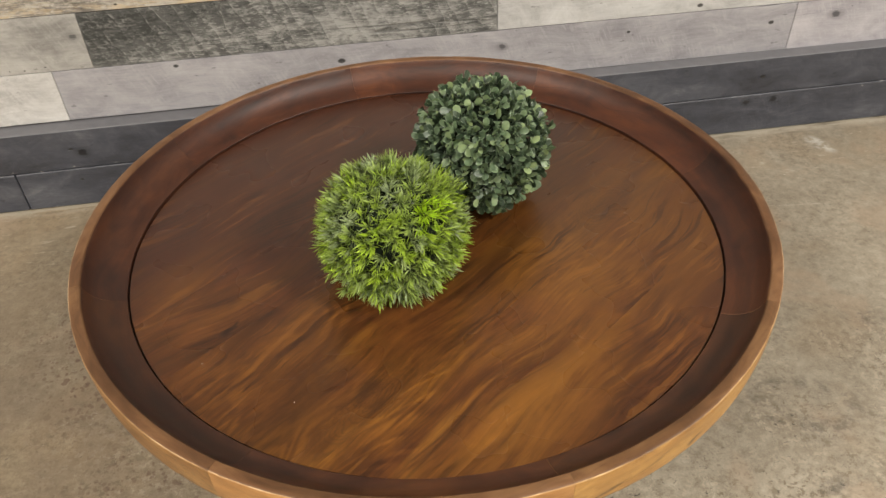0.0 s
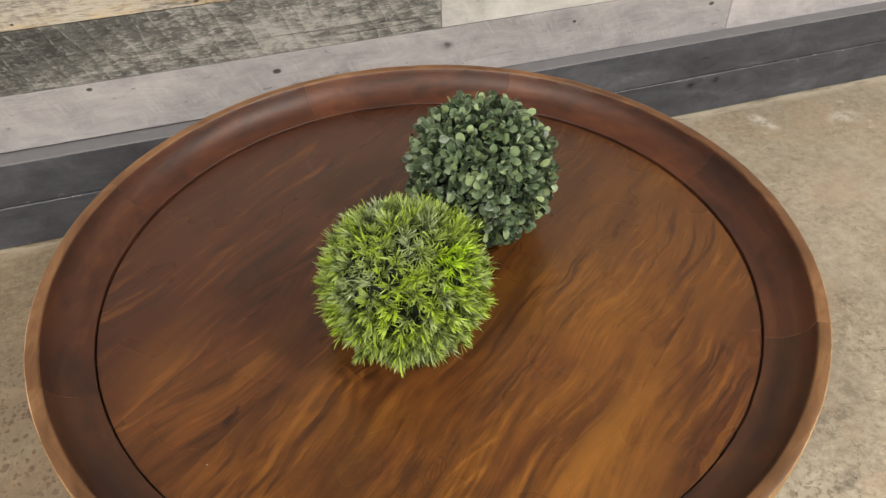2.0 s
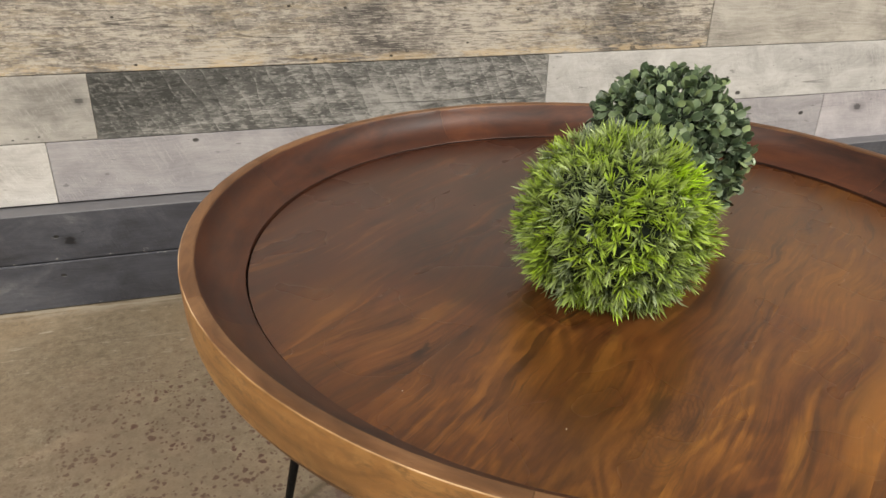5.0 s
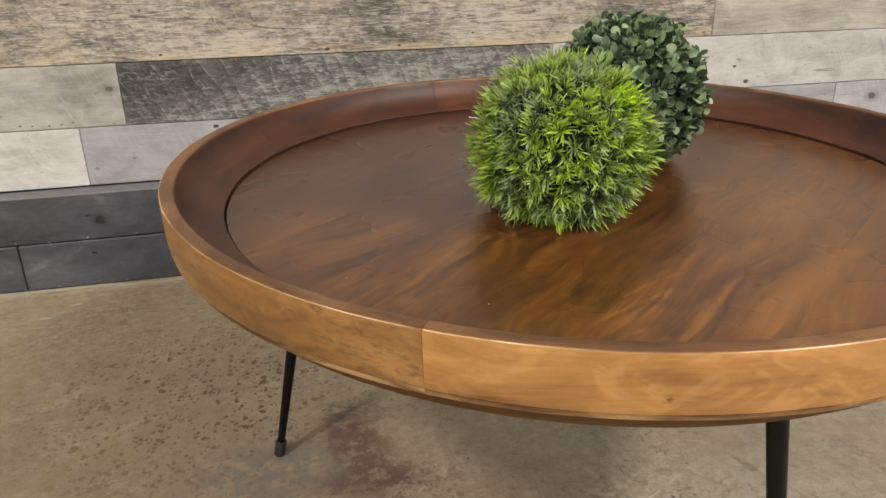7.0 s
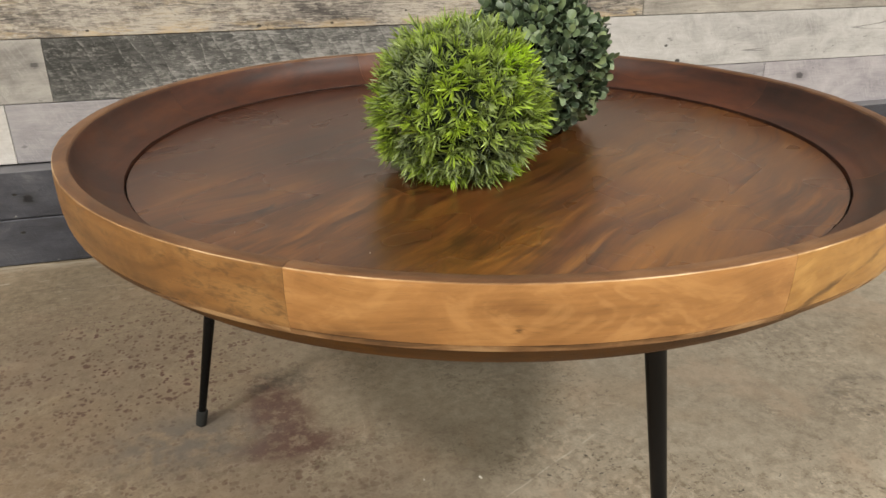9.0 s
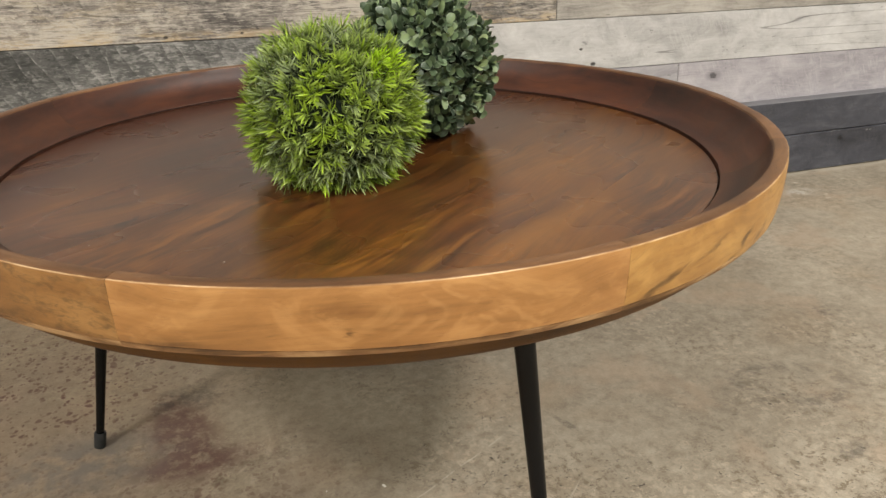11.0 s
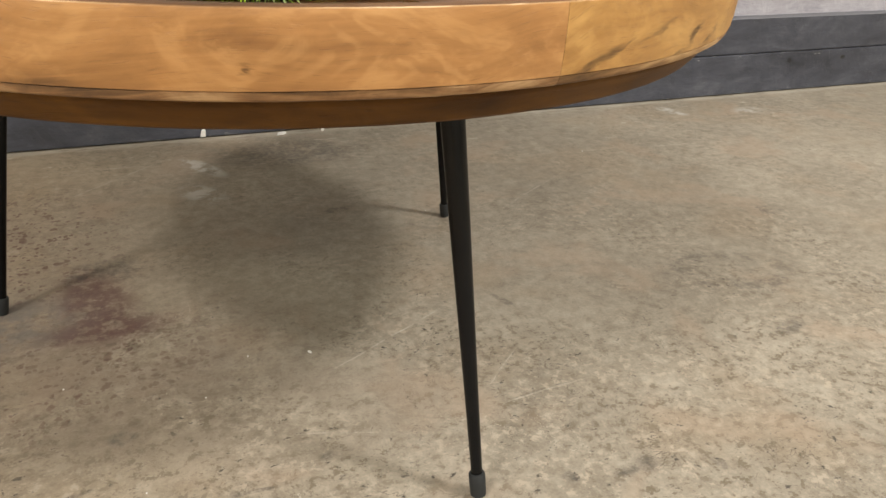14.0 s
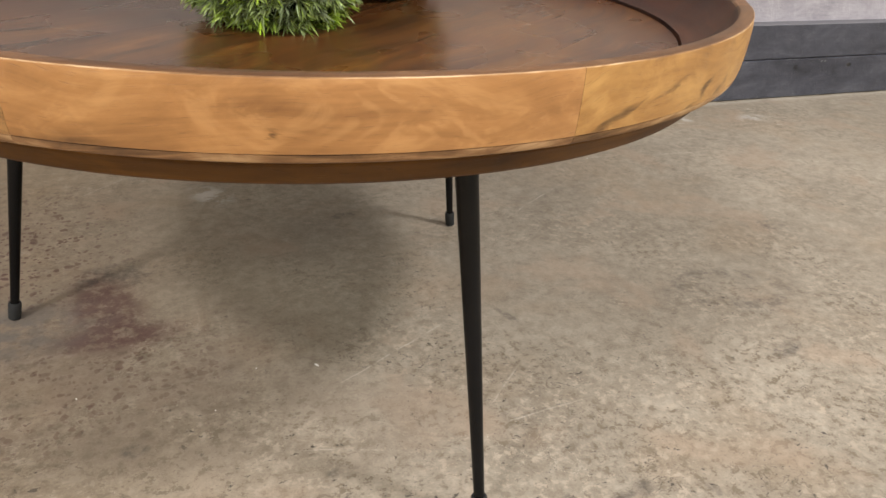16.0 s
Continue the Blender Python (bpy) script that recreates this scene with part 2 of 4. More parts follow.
    for x, y, a, b, turn, k in ((-0.232, -0.272, 0.090, 0.0060, 5, 0.50), (-0.33, -0.290, 0.06, 0.010, 6, 0.30), (-0.02, -0.11, 0.09, 0.006, 3, 0.2), (-0.30, 0.200, 0.095, 0.022, -2, 0.12), (-0.33, 0.165, 0.05, 0.016, 4, 0.14), (-0.26, 0.085, 0.095, 0.022, 2, 0.13), (-0.20, 0.00, 0.09, 0.016, 2, 0.13), (-0.37, 0.10, 0.10, 0.07, 4, 0.15), (-0.13, -0.31, 0.13, 0.05, 4, 0.16), (-0.16, -0.355, 0.13, 0.050, 4, 0.28), (-0.05, -0.26, 0.12, 0.030, 4, 0.08)):
        m = s.math("MULTIPLY", s.spot(ragged, (x, y, 0), (a, b, 9), 0.7, turn), s.span(band, 0.30, 0.52))
        c = s.mix(s.math("MULTIPLY", m, k), c, (0.31, 0.138, 0.022))
    # dark streaks in the grain; (0.080, -0.124) also paints the ball's eastern shadow
    for x, y, a, b, turn, k in ((-0.335, 0.050, 0.014, 0.0040, 14, 1.2), (-0.318, 0.053, 0.010, 0.0024, 30, 1.0), (-0.30, 0.03, 0.06, 0.016, 5, 0.5), (-0.335, -0.115, 0.075, 0.028, 10, 0.45), (-0.275, -0.160, 0.026, 0.0075, 12, 0.75), (-0.20, -0.235, 0.08, 0.003, 6, 0.4), (-0.245, -0.286, 0.10, 0.0028, 5, 0.70),
                                (-0.05, -0.16, 0.10, 0.005, 2, 0.4), (-0.10, -0.205, 0.08, 0.003, 6, 0.35), (0.06, 0.16, 0.10, 0.022, 4, 0.40), (-0.12, 0.20, 0.10, 0.008, 3, 0.45), (0.080, -0.124, 0.090, 0.015, 0, 0.5), (0.02, -0.055, 0.07, 0.008, 5, 0.5)):
        m = s.spot(ragged, (x, y, 0), (a, b, 9), 0.7, turn)
        c = s.mix(s.math("MULTIPLY", m, 0.8 * k), c, (0.022, 0.0085, 0.0040))
    c = s.mix(1.0, c, tint, "MULTIPLY")
    s.bsdf.inputs["Specular IOR Level"].default_value = 0.14
    s.bsdf.inputs["Coat Weight"].default_value = 1.0
    s.bsdf.inputs["Coat IOR"].default_value = 1.48
    smear = s.math("ADD", 0.22, s.math("MULTIPLY", s.noise(base, 9.0, 2.0, 0.5), 0.12))
    s.put(s.bsdf.inputs["Coat Roughness"], smear)
    return s.done(c, 0.50)


def plank(name, dark, mid, light, contrast=1.0, saw=0.0, straw=0.0, rough=0.72, holes=(), knots=(), veins=1.0, chipped=False, rag=1.0):
    """Weathered wall board; grain along x. The object's colour tints it. holes and knots: (x, z, half width)."""
    s = Shader(name)
    tint, rnd = s.info()
    w = s.place()
    o = s.xyz(w)
    shift = s.math("MULTIPLY", rnd, 37.0)
    p = s.join(s.math("ADD", o[0], shift), shift, o[2])
    wav = s.math("MULTIPLY", s.math("SUBTRACT", s.noise(p, 5.0, 2.0), 0.5), 0.05)
    g = s.join(s.math("ADD", o[0], shift), shift, s.math("ADD", o[2], wav))
    fine = s.noise(s.vec("MULTIPLY", g, (14.0, 1.0, 260.0)), 1.0, 4.0, 0.65)
    band = s.noise(s.vec("MULTIPLY", g, (2.2, 1.0, 26.0)), 1.0, 4.0, 0.6, 0.4)
    blot = s.noise(s.vec("MULTIPLY", p, (9.0 * rag, 1.0, 17.0 * rag)), 1.0, 8.0, 0.72 if rag == 1.0 else 0.80, 0.6 / rag)
    wide = s.noise(s.vec("MULTIPLY", p, (2.6, 1.0, 5.0)), 1.0, 2.0)
    f = s.math("ADD", s.math("MULTIPLY", s.math("SUBTRACT", fine, 0.5), 0.50 * veins), s.math("MULTIPLY", s.math("SUBTRACT", band, 0.5), 0.35 * veins))
    f = s.math("ADD", f, s.math("MULTIPLY", s.math("SUBTRACT", blot, 0.5), 0.60))
    f = s.math("ADD", f, s.math("MULTIPLY", s.math("SUBTRACT", wide, 0.5), 0.35 if rag == 1.0 else 0.55))
    if rag > 1.0:
        # steps that a big saw left: slanted, uneven, each darker towards its far side
        lean = s.math("ADD", o[0], s.math("MULTIPLY", o[2], 0.55))
        jog = s.math("MULTIPLY", s.noise(s.vec("MULTIPLY", p, (9.0, 1.0, 3.0)), 1.0, 3.0, 0.6), 2.6)
        step = s.math("FRACT", s.math("ADD", s.math("MULTIPLY", lean, 23.0), jog))
        f = s.math("ADD", f, s.math("MULTIPLY", s.math("SUBTRACT", 0.5, step), 0.12 * saw))
        bars = s.noise(s.vec("MULTIPLY", p, (15.0, 1.0, 95.0)), 1.0, 5.0, 0.7, 0.2)
        f = s.math("ADD", f, s.math("MULTIPLY", s.math("SUBTRACT", bars, 0.5), 0.42))
    f = s.math("ADD", 0.5, s.math("MULTIPLY", f, 2.7 * contrast))
    c = s.ramp(f, [(0.15, dark), (0.5, mid), (0.85, light)])
    if straw:
        # raised grain: short light and dark ripples that follow the board
        rip = s.noise(s.vec("MULTIPLY", p, (30.0, 1.0, 300.0)), 1.0, 3.0, 0.6, 0.1)
        where = s.span(s.noise(s.vec("MULTIPLY", p, (3.5, 1.0, 8.0)), 1.0, 3.0, 0.6), 0.40, 0.58, 0.25, 1.0)
        c = s.mix(s.math("MULTIPLY", s.math("MULTIPLY", s.span(rip, 0.54, 0.62), where), 0.65), c, tuple(1.1 * v for v in light))
        c = s.mix(s.math("MULTIPLY", s.math("MULTIPLY", s.span(rip, 0.46, 0.38), where), 0.60), c, dark)
        y = s.noise(s.vec("MULTIPLY", p, (12.0, 1.0, 60.0)), 1.0, 7.0, 0.75, 0.6)
        big = s.noise(s.vec("MULTIPLY", p, (4.0, 1.0, 9.0)), 1.0, 2.0)
        c = s.mix(s.math("MULTIPLY", s.math("MULTIPLY", s.span(y, 0.46, 0.60), s.span(big, 0.36, 0.62)), straw), c, (0.58, 0.48, 0.31))
        low = s.math("MULTIPLY", s.span(o[2], 0.537, 0.519), s.span(y, 0.42, 0.58))
        c = s.mix(s.math("MULTIPLY", low, 0.6), c, (0.58, 0.45, 0.27))
    height = fine
    if saw:
        t = s.join(s.math("ADD", o[0], s.math("MULTIPLY", o[2], 0.45)), shift, o[2])
        m = s.noise(s.vec("MULTIPLY", t, (150.0, 1.0, 16.0) if rag == 1.0 else (90.0, 1.0, 120.0)), 1.0, 4.0, 0.7)
        n = s.noise(s.vec("MULTIPLY", p, (16.0, 1.0, 30.0)), 1.0, 7.0, 0.78)
        marks = s.math("MULTIPLY", s.span(m, 0.49, 0.60), s.span(n, 0.44, 0.60))
        if rag > 1.0:
            ridge = s.math("MULTIPLY", s.span(step, 0.14, 0.02), s.span(s.noise(s.vec("MULTIPLY", p, (26.0, 1.0, 60.0)), 1.0, 5.0, 0.75), 0.48, 0.62))
            marks = s.math("MAXIMUM", s.math("MULTIPLY", marks, 0.8), ridge)
        c = s.mix(s.math("MULTIPLY", marks, saw), c, light)
        height = s.math("ADD", fine, s.math("MULTIPLY", marks, 0.35))
        if rag > 1.0:
            dash = s.math("MULTIPLY", s.span(s.noise(s.vec("MULTIPLY", p, (55.0, 1.0, 240.0)), 1.0, 2.0), 0.585, 0.64), s.span(wide, 0.42, 0.56, 0.25, 1.0))
            c = s.mix(s.math("MULTIPLY", dash, 0.65), c, tuple(1.15 * v for v in light))
            pit = s.math("MULTIPLY", s.span(s.noise(s.vec("MULTIPLY", t, (42.0, 1.0, 60.0)), 1.0, 4.0, 0.7), 0.40, 0.33), s.span(wide, 0.60, 0.42, 0.3, 1.0))
            c = s.mix(s.math("MULTIPLY", pit, 0.75), c, tuple(0.6 * v for v in dark))
    crack = s.noise(s.vec("MULTIPLY", p, (0.5, 1.0, 13.0)), 1.0, 1.0, 0.5)
    cr = s.math("MULTIPLY", s.span(s.math("ABSOLUTE", s.math("SUBTRACT", crack, 0.56)), 0.0035, 0.001), s.span(wide, 0.50, 0.60))
    c = s.mix(s.math("MULTIPLY", cr, 0.45), c, tuple(0.25 * v for v in dark))
    height = s.math("SUBTRACT", height, s.math("MULTIPLY", cr, 2.0))
    chips = s.span(s.noise(s.vec("MULTIPLY", p, (30.0, 1.0, 75.0)), 1.0, 2.0), 0.30, 0.25)
    c = s.mix(s.math("MULTIPLY", chips, 0.5), c, tuple(0.4 * v for v in dark))
    c = s.mix(1.0, c, tint, "MULTIPLY")
    q = s.join(o[0], 0.0, o[2])
    if chipped:
        n = s.noise(s.vec("MULTIPLY", p, (38.0, 1.0, 90.0)), 1.0, 4.0, 0.7)
        zone = s.math("MAXIMUM", s.span(s.math("ABSOLUTE", s.math("SUBTRACT", o[2], 0.122)), 0.012, 0.002), s.span(o[2], 0.016, 0.004))
        c = s.mix(s.math("MULTIPLY", s.math("MULTIPLY", s.span(n, 0.61, 0.67), zone), 0.6), c, (0.46, 0.45, 0.43))
        scuff = s.math("MULTIPLY", s.span(blot, 0.56, 0.72), s.span(wide, 0.45, 0.6))
        c = s.mix(s.math("MULTIPLY", scuff, 0.35), c, (0.20, 0.195, 0.195))
    for x, z, r in knots:
        v = s.vec("ADD", q, s.join(s.math("MULTIPLY", s.math("SUBTRACT", blot, 0.5), 0.05), 0.0, s.math("MULTIPLY", s.math("SUBTRACT", fine, 0.5), 0.022)))
        c = s.mix(s.math("MULTIPLY", s.spot(v, (x, 0, z), (r * 1.5, 1, r), 0.45), 0.45), c, tuple(0.6 * k for k in dark))
        c = s.mix(s.math("MULTIPLY", s.spot(v, (x, 0, z), (r * 0.7, 1, r * 0.55), 0.3), 0.85), c, tuple(0.3 * k for k in dark))
    for x, z, r in holes:
        k = s.spot(q, (x, 0, z), (r * 1.3, 1, r * 0.8), 0.3)
        c = s.mix(s.math("MULTIPLY", k, 0.9), c, (0.02, 0.018, 0.016))
        height = s.math("SUBTRACT", height, s.math("MULTIPLY", k, 2.0))
    return s.done(c, rough, height, 0.0012, 0.7)


PALE = plank("whitewashed_wood", (0.25, 0.243, 0.238), (0.44, 0.430, 0.422), (0.59, 0.582, 0.572), 0.8, 0.24, veins=0.26,
             holes=((1.06, 0.388, 0.006), (1.02, 0.43, 0.004), (-0.68, 0.380, 0.002), (-0.74, 0.383, 0.002), (-0.715, 0.381, 0.0015), (-0.63, 0.384, 0.0018)), knots=((-0.545, 0.455, 0.013),))
GREY = plank("silver_grey_wood", (0.205, 0.199, 0.216), (0.335, 0.326, 0.346), (0.455, 0.444, 0.460), 0.75, 0.42, veins=0.40,
             holes=((0.093, 0.327, 0.0075), (-0.322, 0.356, 0.005), (1.279, 0.32, 0.006), (0.868, 0.332, 0.004), (0.30, 0.27, 0.003)),
             knots=((0.519, 0.3235, 0.0125), (1.467, 0.328, 0.016)))
DARK = plank("charred_barn_wood", (0.034, 0.035, 0.033), (0.100, 0.100, 0.096), (0.32, 0.316, 0.304), 0.80, 0.62, veins=0.40, rag=1.9)
TAN = plank("yellowed_barn_wood", (0.088, 0.081, 0.074), (0.230, 0.211, 0.188), (0.50, 0.466, 0.405), 1.20, 0.30, 0.36, veins=0.28, rag=1.9,
            holes=((-0.10, 0.634, 0.003), (0.02, 0.628, 0.003), (0.30, 0.545, 0.0025), (0.42, 0.615, 0.002), (-0.45, 0.62, 0.0025), (-0.42, 0.524, 0.003), (0.12, 0.522, 0.003), (-0.05, 0.521, 0.004)))
BEIGE = plank("grey_beige_wood", (0.20, 0.186, 0.168), (0.36, 0.338, 0.305), (0.50, 0.475, 0.435), 0.9, 0.15, veins=0.65)
CHARCOAL = plank("charcoal_painted_wood", (0.022, 0.023, 0.030), (0.053, 0.056, 0.071), (0.100, 0.104, 0.123), 0.75, 0.10, 0.0, 0.40, veins=0.32,
                 holes=((1.268, 0.180, 0.006), (-0.63, 0.176, 0.004), (-0.632, 0.083, 0.004), (0.533, 0.079, 0.004), (2.19, 0.10, 0.008), (0.70, 0.06, 0.004)),
                 knots=((0.261, 0.0855, 0.014), (-0.06, 0.089, 0.012), (-0.17, 0.094, 0.010), (1.235, 0.103, 0.012), (1.322, 0.103, 0.015), (-0.60, 0.165, 0.016), (1.958, 0.10, 0.012)), chipped=True)


def concrete():
    s = Shader("worn_concrete")
    w = s.place()
    o = s.xyz(w)
    big = s.noise(w, 1.3, 3.0, 0.5, 0.4)
    mid = s.noise(w, 6.0, 5.0, 0.6, 0.3)
    small = s.noise(w, 34.0, 8.0, 0.76, 0.25)
    grit = s.noise(w, 230.0, 3.0, 0.7)
    f = s.math("ADD", s.math("MULTIPLY", big, 0.30), s.math("MULTIPLY", mid, 0.30))
    f = s.math("ADD", f, s.math("MULTIPLY", small, 0.62))
    f = s.math("ADD", f, s.math("MULTIPLY", grit, 0.25))
    f = s.math("ADD", 0.5, s.math("MULTIPLY", s.math("SUBTRACT", f, 0.735), 2.1))
    c = s.ramp(f, [(0.14, (0.175, 0.147, 0.108)), (0.43, (0.262, 0.226, 0.171)), (0.62, (0.318, 0.278, 0.214)), (0.92, (0.41, 0.364, 0.290))])
    warm = s.span(s.noise(w, 3.4, 4.0, 0.6), 0.50, 0.66)
    c = s.mix(s.math("MULTIPLY", warm, 0.35), c, (0.30, 0.225, 0.145))
    rust = s.math("MULTIPLY", s.span(o[0], 0.35, -0.35), s.span(big, 0.30, 0.62, 0.45, 1.0))
    c = s.mix(s.math("MULTIPLY", rust, 0.55), c, s.mix(1.0, c, (1.02, 0.84, 0.62), "MULTIPLY"))
    # broken skin of pale and olive patches with dark pits, roughest in front of the table
    near = s.math("MULTIPLY", s.span(o[1], 1.25, 0.50, 0.50, 1.0), s.math("MAXIMUM", s.span(s.noise(w, 4.2, 4.0, 0.6, 0.3), 0.40, 0.60, 0.40, 1.40), s.span(o[1], 0.82, 0.60, 0.0, 1.15)))
    skin = s.noise(w, 64.0, 6.0, 0.72, 0.12)
    tone = s.noise(w, 9.0, 4.0, 0.6)
    c = s.mix(s.math("MULTIPLY", s.math("MULTIPLY", s.span(skin, 0.53, 0.59), near), s.span(tone, 0.38, 0.60, 0.15, 0.70)), c, (0.41, 0.345, 0.262))
    c = s.mix(s.math("MULTIPLY", s.math("MULTIPLY", s.span(skin, 0.47, 0.41), near), s.span(tone, 0.64, 0.42, 0.18, 0.80)), c, (0.160, 0.128, 0.086))
    fleck = s.noise(s.vec("MULTIPLY", w, (46.0, 62.0, 40.0)), 1.0, 5.0, 0.70, 1.6)
    c = s.mix(s.math("MULTIPLY", s.math("MULTIPLY", s.span(fleck, 0.40, 0.33), near), 0.60), c, (0.135, 0.104, 0.068))
    c = s.mix(s.math("MULTIPLY", s.math("MULTIPLY", s.span(fleck, 0.62, 0.69), near), 0.50), c, (0.45, 0.388, 0.300))
    blush = s.span(s.noise(w, 5.0, 3.0, 0.6, 0.4), 0.54, 0.66)
    c = s.mix(s.math("MULTIPLY", blush, 0.35), c, (0.36, 0.265, 0.185))
    pits = s.math("MULTIPLY", s.span(s.noise(s.vec("MULTIPLY", w, (80.0, 112.0, 60.0)), 1.0, 4.0, 0.66, 0.5), 0.375, 0.325), s.span(s.noise(w, 14.0, 5.0, 0.7), 0.42, 0.52))
    c = s.mix(s.math("MULTIPLY", s.math("MULTIPLY", pits, near), 0.85), c, (0.060, 0.050, 0.038))
    # hair cracks and scuffs
    for scale, hold, tone in ((7.0, 0.0035, (0.10, 0.082, 0.060)), (11.0, 0.003, (0.50, 0.45, 0.36)), (19.0, 0.004, (0.14, 0.112, 0.080))):
        n = s.noise(s.vec("ADD", w, (scale, 0.0, 0.0)), scale, 5.0, 0.62, 0.6)
        k = s.math("MULTIPLY", s.span(s.math("ABSOLUTE", s.math("SUBTRACT", n, 0.5)), hold, hold * 0.3), s.span(s.noise(w, 5.0 + scale * 0.3, 3.0, 0.6), 0.52, 0.64))
        c = s.mix(s.math("MULTIPLY", s.math("MULTIPLY", k, near), 0.7), c, tone)
    # rusty drops west of the table
    field = s.math("MAXIMUM", s.spot(w, (-0.36, 1.22, 0), (0.26, 0.26, 9), 0.6), s.math("MULTIPLY", s.spot(w, (-0.22, 0.82, 0), (0.30, 0.13, 9), 0.6), 0.62))
    jog = s.vec("ADD", w, s.join(s.math("MULTIPLY", s.noise(w, 60.0, 3.0), 0.016), s.math("MULTIPLY", s.noise(w, 71.0, 3.0), 0.016), 0.0))
    for scale, hold, lo, hi in ((66.0, 0.42, 0.42, 0.56), (118.0, 0.50, 0.36, 0.52)):
        d, col = s.voronoi(jog, scale)
        size = s.math("MULTIPLY", s.math("POWER", s.xyz(col)[0], 1.9), hold * 1.2)
        drops = s.math("MULTIPLY", s.span(s.math("SUBTRACT", d, size), 0.05, -0.05), s.math("MULTIPLY", field, s.span(s.noise(w, 9.0 + 0.1 * scale, 3.0), lo, hi)))
        c = s.mix(s.math("MULTIPLY", drops, 0.90), c, (0.088, 0.032, 0.023))
    brown = s.math("MULTIPLY", s.math("MAXIMUM", s.spot(w, (-0.50, 1.10, 0), (0.42, 0.42, 9), 0.6), s.spot(w, (-0.15, 0.86, 0), (0.30, 0.16, 9), 0.6)), s.span(mid, 0.34, 0.56))
    c = s.mix(s.math("MULTIPLY", brown, 0.45), c, (0.150, 0.108, 0.074))
    dull = s.math("MULTIPLY", s.spot(w, (0.10, 0.665, 0), (0.26, 0.085, 9), 0.7, -8), s.span(mid, 0.36, 0.60))
    c = s.mix(s.math("MULTIPLY", dull, 0.55), c, (0.168, 0.132, 0.092))
    # red-brown splash
    rag = s.span(s.noise(w, 24.0, 5.0, 0.65), 0.42, 0.56)
    rag2 = s.math("MULTIPLY", s.span(s.noise(w, 15.0, 5.0, 0.7), 0.36, 0.50), s.span(s.noise(w, 62.0, 5.0, 0.7), 0.30, 0.52, 0.35, 1.0))
    red = s.math("MULTIPLY", s.math("MAXIMUM", s.spot(w, (-0.100, 1.000, 0), (0.048, 0.110, 9), 0.4, 12), s.spot(w, (-0.088, 0.925, 0), (0.080, 0.034, 9), 0.45)), s.span(rag2, 0.0, 0.6, 0.25, 1.0))
    c = s.mix(s.math("MULTIPLY", s.math("MULTIPLY", red, s.span(s.noise(w, 48.0, 6.0, 0.75), 0.38, 0.52, 0.36, 1.0)), 0.76), c, (0.092, 0.038, 0.032))
    drip = None
    wet = s.vec("ADD", w, s.join(s.math("MULTIPLY", s.math("SUBTRACT", s.noise(w, 120.0, 3.0), 0.5), 0.006), s.math("MULTIPLY", s.math("SUBTRACT", s.noise(w, 133.0, 3.0), 0.5), 0.006), 0.0))
    for x, y, a, b, turn in ((-0.0125, 0.5425, 0.0075, 0.0085, 0), (-0.0015, 0.5419, 0.0055, 0.0080, -10), (-0.007, 0.541, 0.008, 0.003, 0), (-0.0140, 0.524, 0.0042, 0.020, 4), (-0.0165, 0.506, 0.0065, 0.0080, 0), (-0.0225, 0.517, 0.0028, 0.0055, 20),
                             (0.003, 0.519, 0.0016, 0.015, 32), (0.011, 0.506, 0.0028, 0.0045, 0), (-0.1475, 0.5641, 0.0060, 0.0045, 10)):
        k = s.spot(wet, (x, y, 0), (a, b, 9), 0.25, turn)
        drip = k if drip is None else s.math("MAXIMUM", drip, k)
    c = s.mix(s.math("MULTIPLY", s.math("MULTIPLY", drip, s.span(s.noise(w, 150.0, 5.0, 0.75), 0.36, 0.50, 0.35, 1.0)), 0.85), c, (0.070, 0.020, 0.018))
    # grimy marks
    grime = s.math("MULTIPLY", s.spot(w, (-0.095, 1.105, 0), (0.055, 0.038, 9), 0.5), rag)
    for x, y, a, b, turn in ((0.868, 0.612, 0.032, 0.014, 20), (0.305, 1.60, 0.16, 0.09, 0), (0.328, 1.24, 0.030, 0.012, 10), (0.4829, 0.4386, 0.014, 0.012, 40), (0.46, 0.437, 0.02, 0.007, 10), (0.3885, 0.4493, 0.009, 0.008, 0), (0.4875, 0.3615, 0.011, 0.009, 0), (0.638, 0.293, 0.0025, 0.022, 18), (0.5622, 0.4094, 0.006, 0.014, 15), (0.3204, 0.3792, 0.014, 0.006, -30), (-0.0684, 0.6751, 0.016, 0.012, 0), (0.0416, 0.5439, 0.007, 0.005, 0), (0.064, 0.543, 0.020, 0.0028, -5), (0.1465, 0.5697, 0.010, 0.006, 10), (0.1396, 0.4388, 0.012, 0.005, 0), (-0.1156, 0.597, 0.018, 0.004, 15), (-0.0544, 0.5124, 0.012, 0.005, 35), (1.17, 0.98, 0.03, 0.02, 0), (0.49, 0.81, 0.006, 0.034, 20)):
        grime = s.math("MAXIMUM", grime, s.math("MULTIPLY", s.spot(w, (x, y, 0), (a, b, 9), 0.45, turn), rag2))
    ring = s.math("SUBTRACT", s.spot(w, (0.905, 0.785, 0), (0.115, 0.070, 9), 0.25, -15), s.math("MULTIPLY", s.spot(w, (0.905, 0.79, 0), (0.085, 0.042, 9), 0.3, -15), 0.75))
    grime = s.math("MAXIMUM", grime, s.math("MULTIPLY", ring, rag))
    torn = s.span(s.noise(w, 85.0, 7.0, 0.8), 0.42, 0.55, 0.30, 1.0)
    c = s.mix(s.math("MULTIPLY", s.math("MULTIPLY", grime, torn), 0.62), c, (0.066, 0.055, 0.046))
    foot = s.spot(w, (-0.245, 0.975, 0), (0.11, 0.07, 9), 0.7)
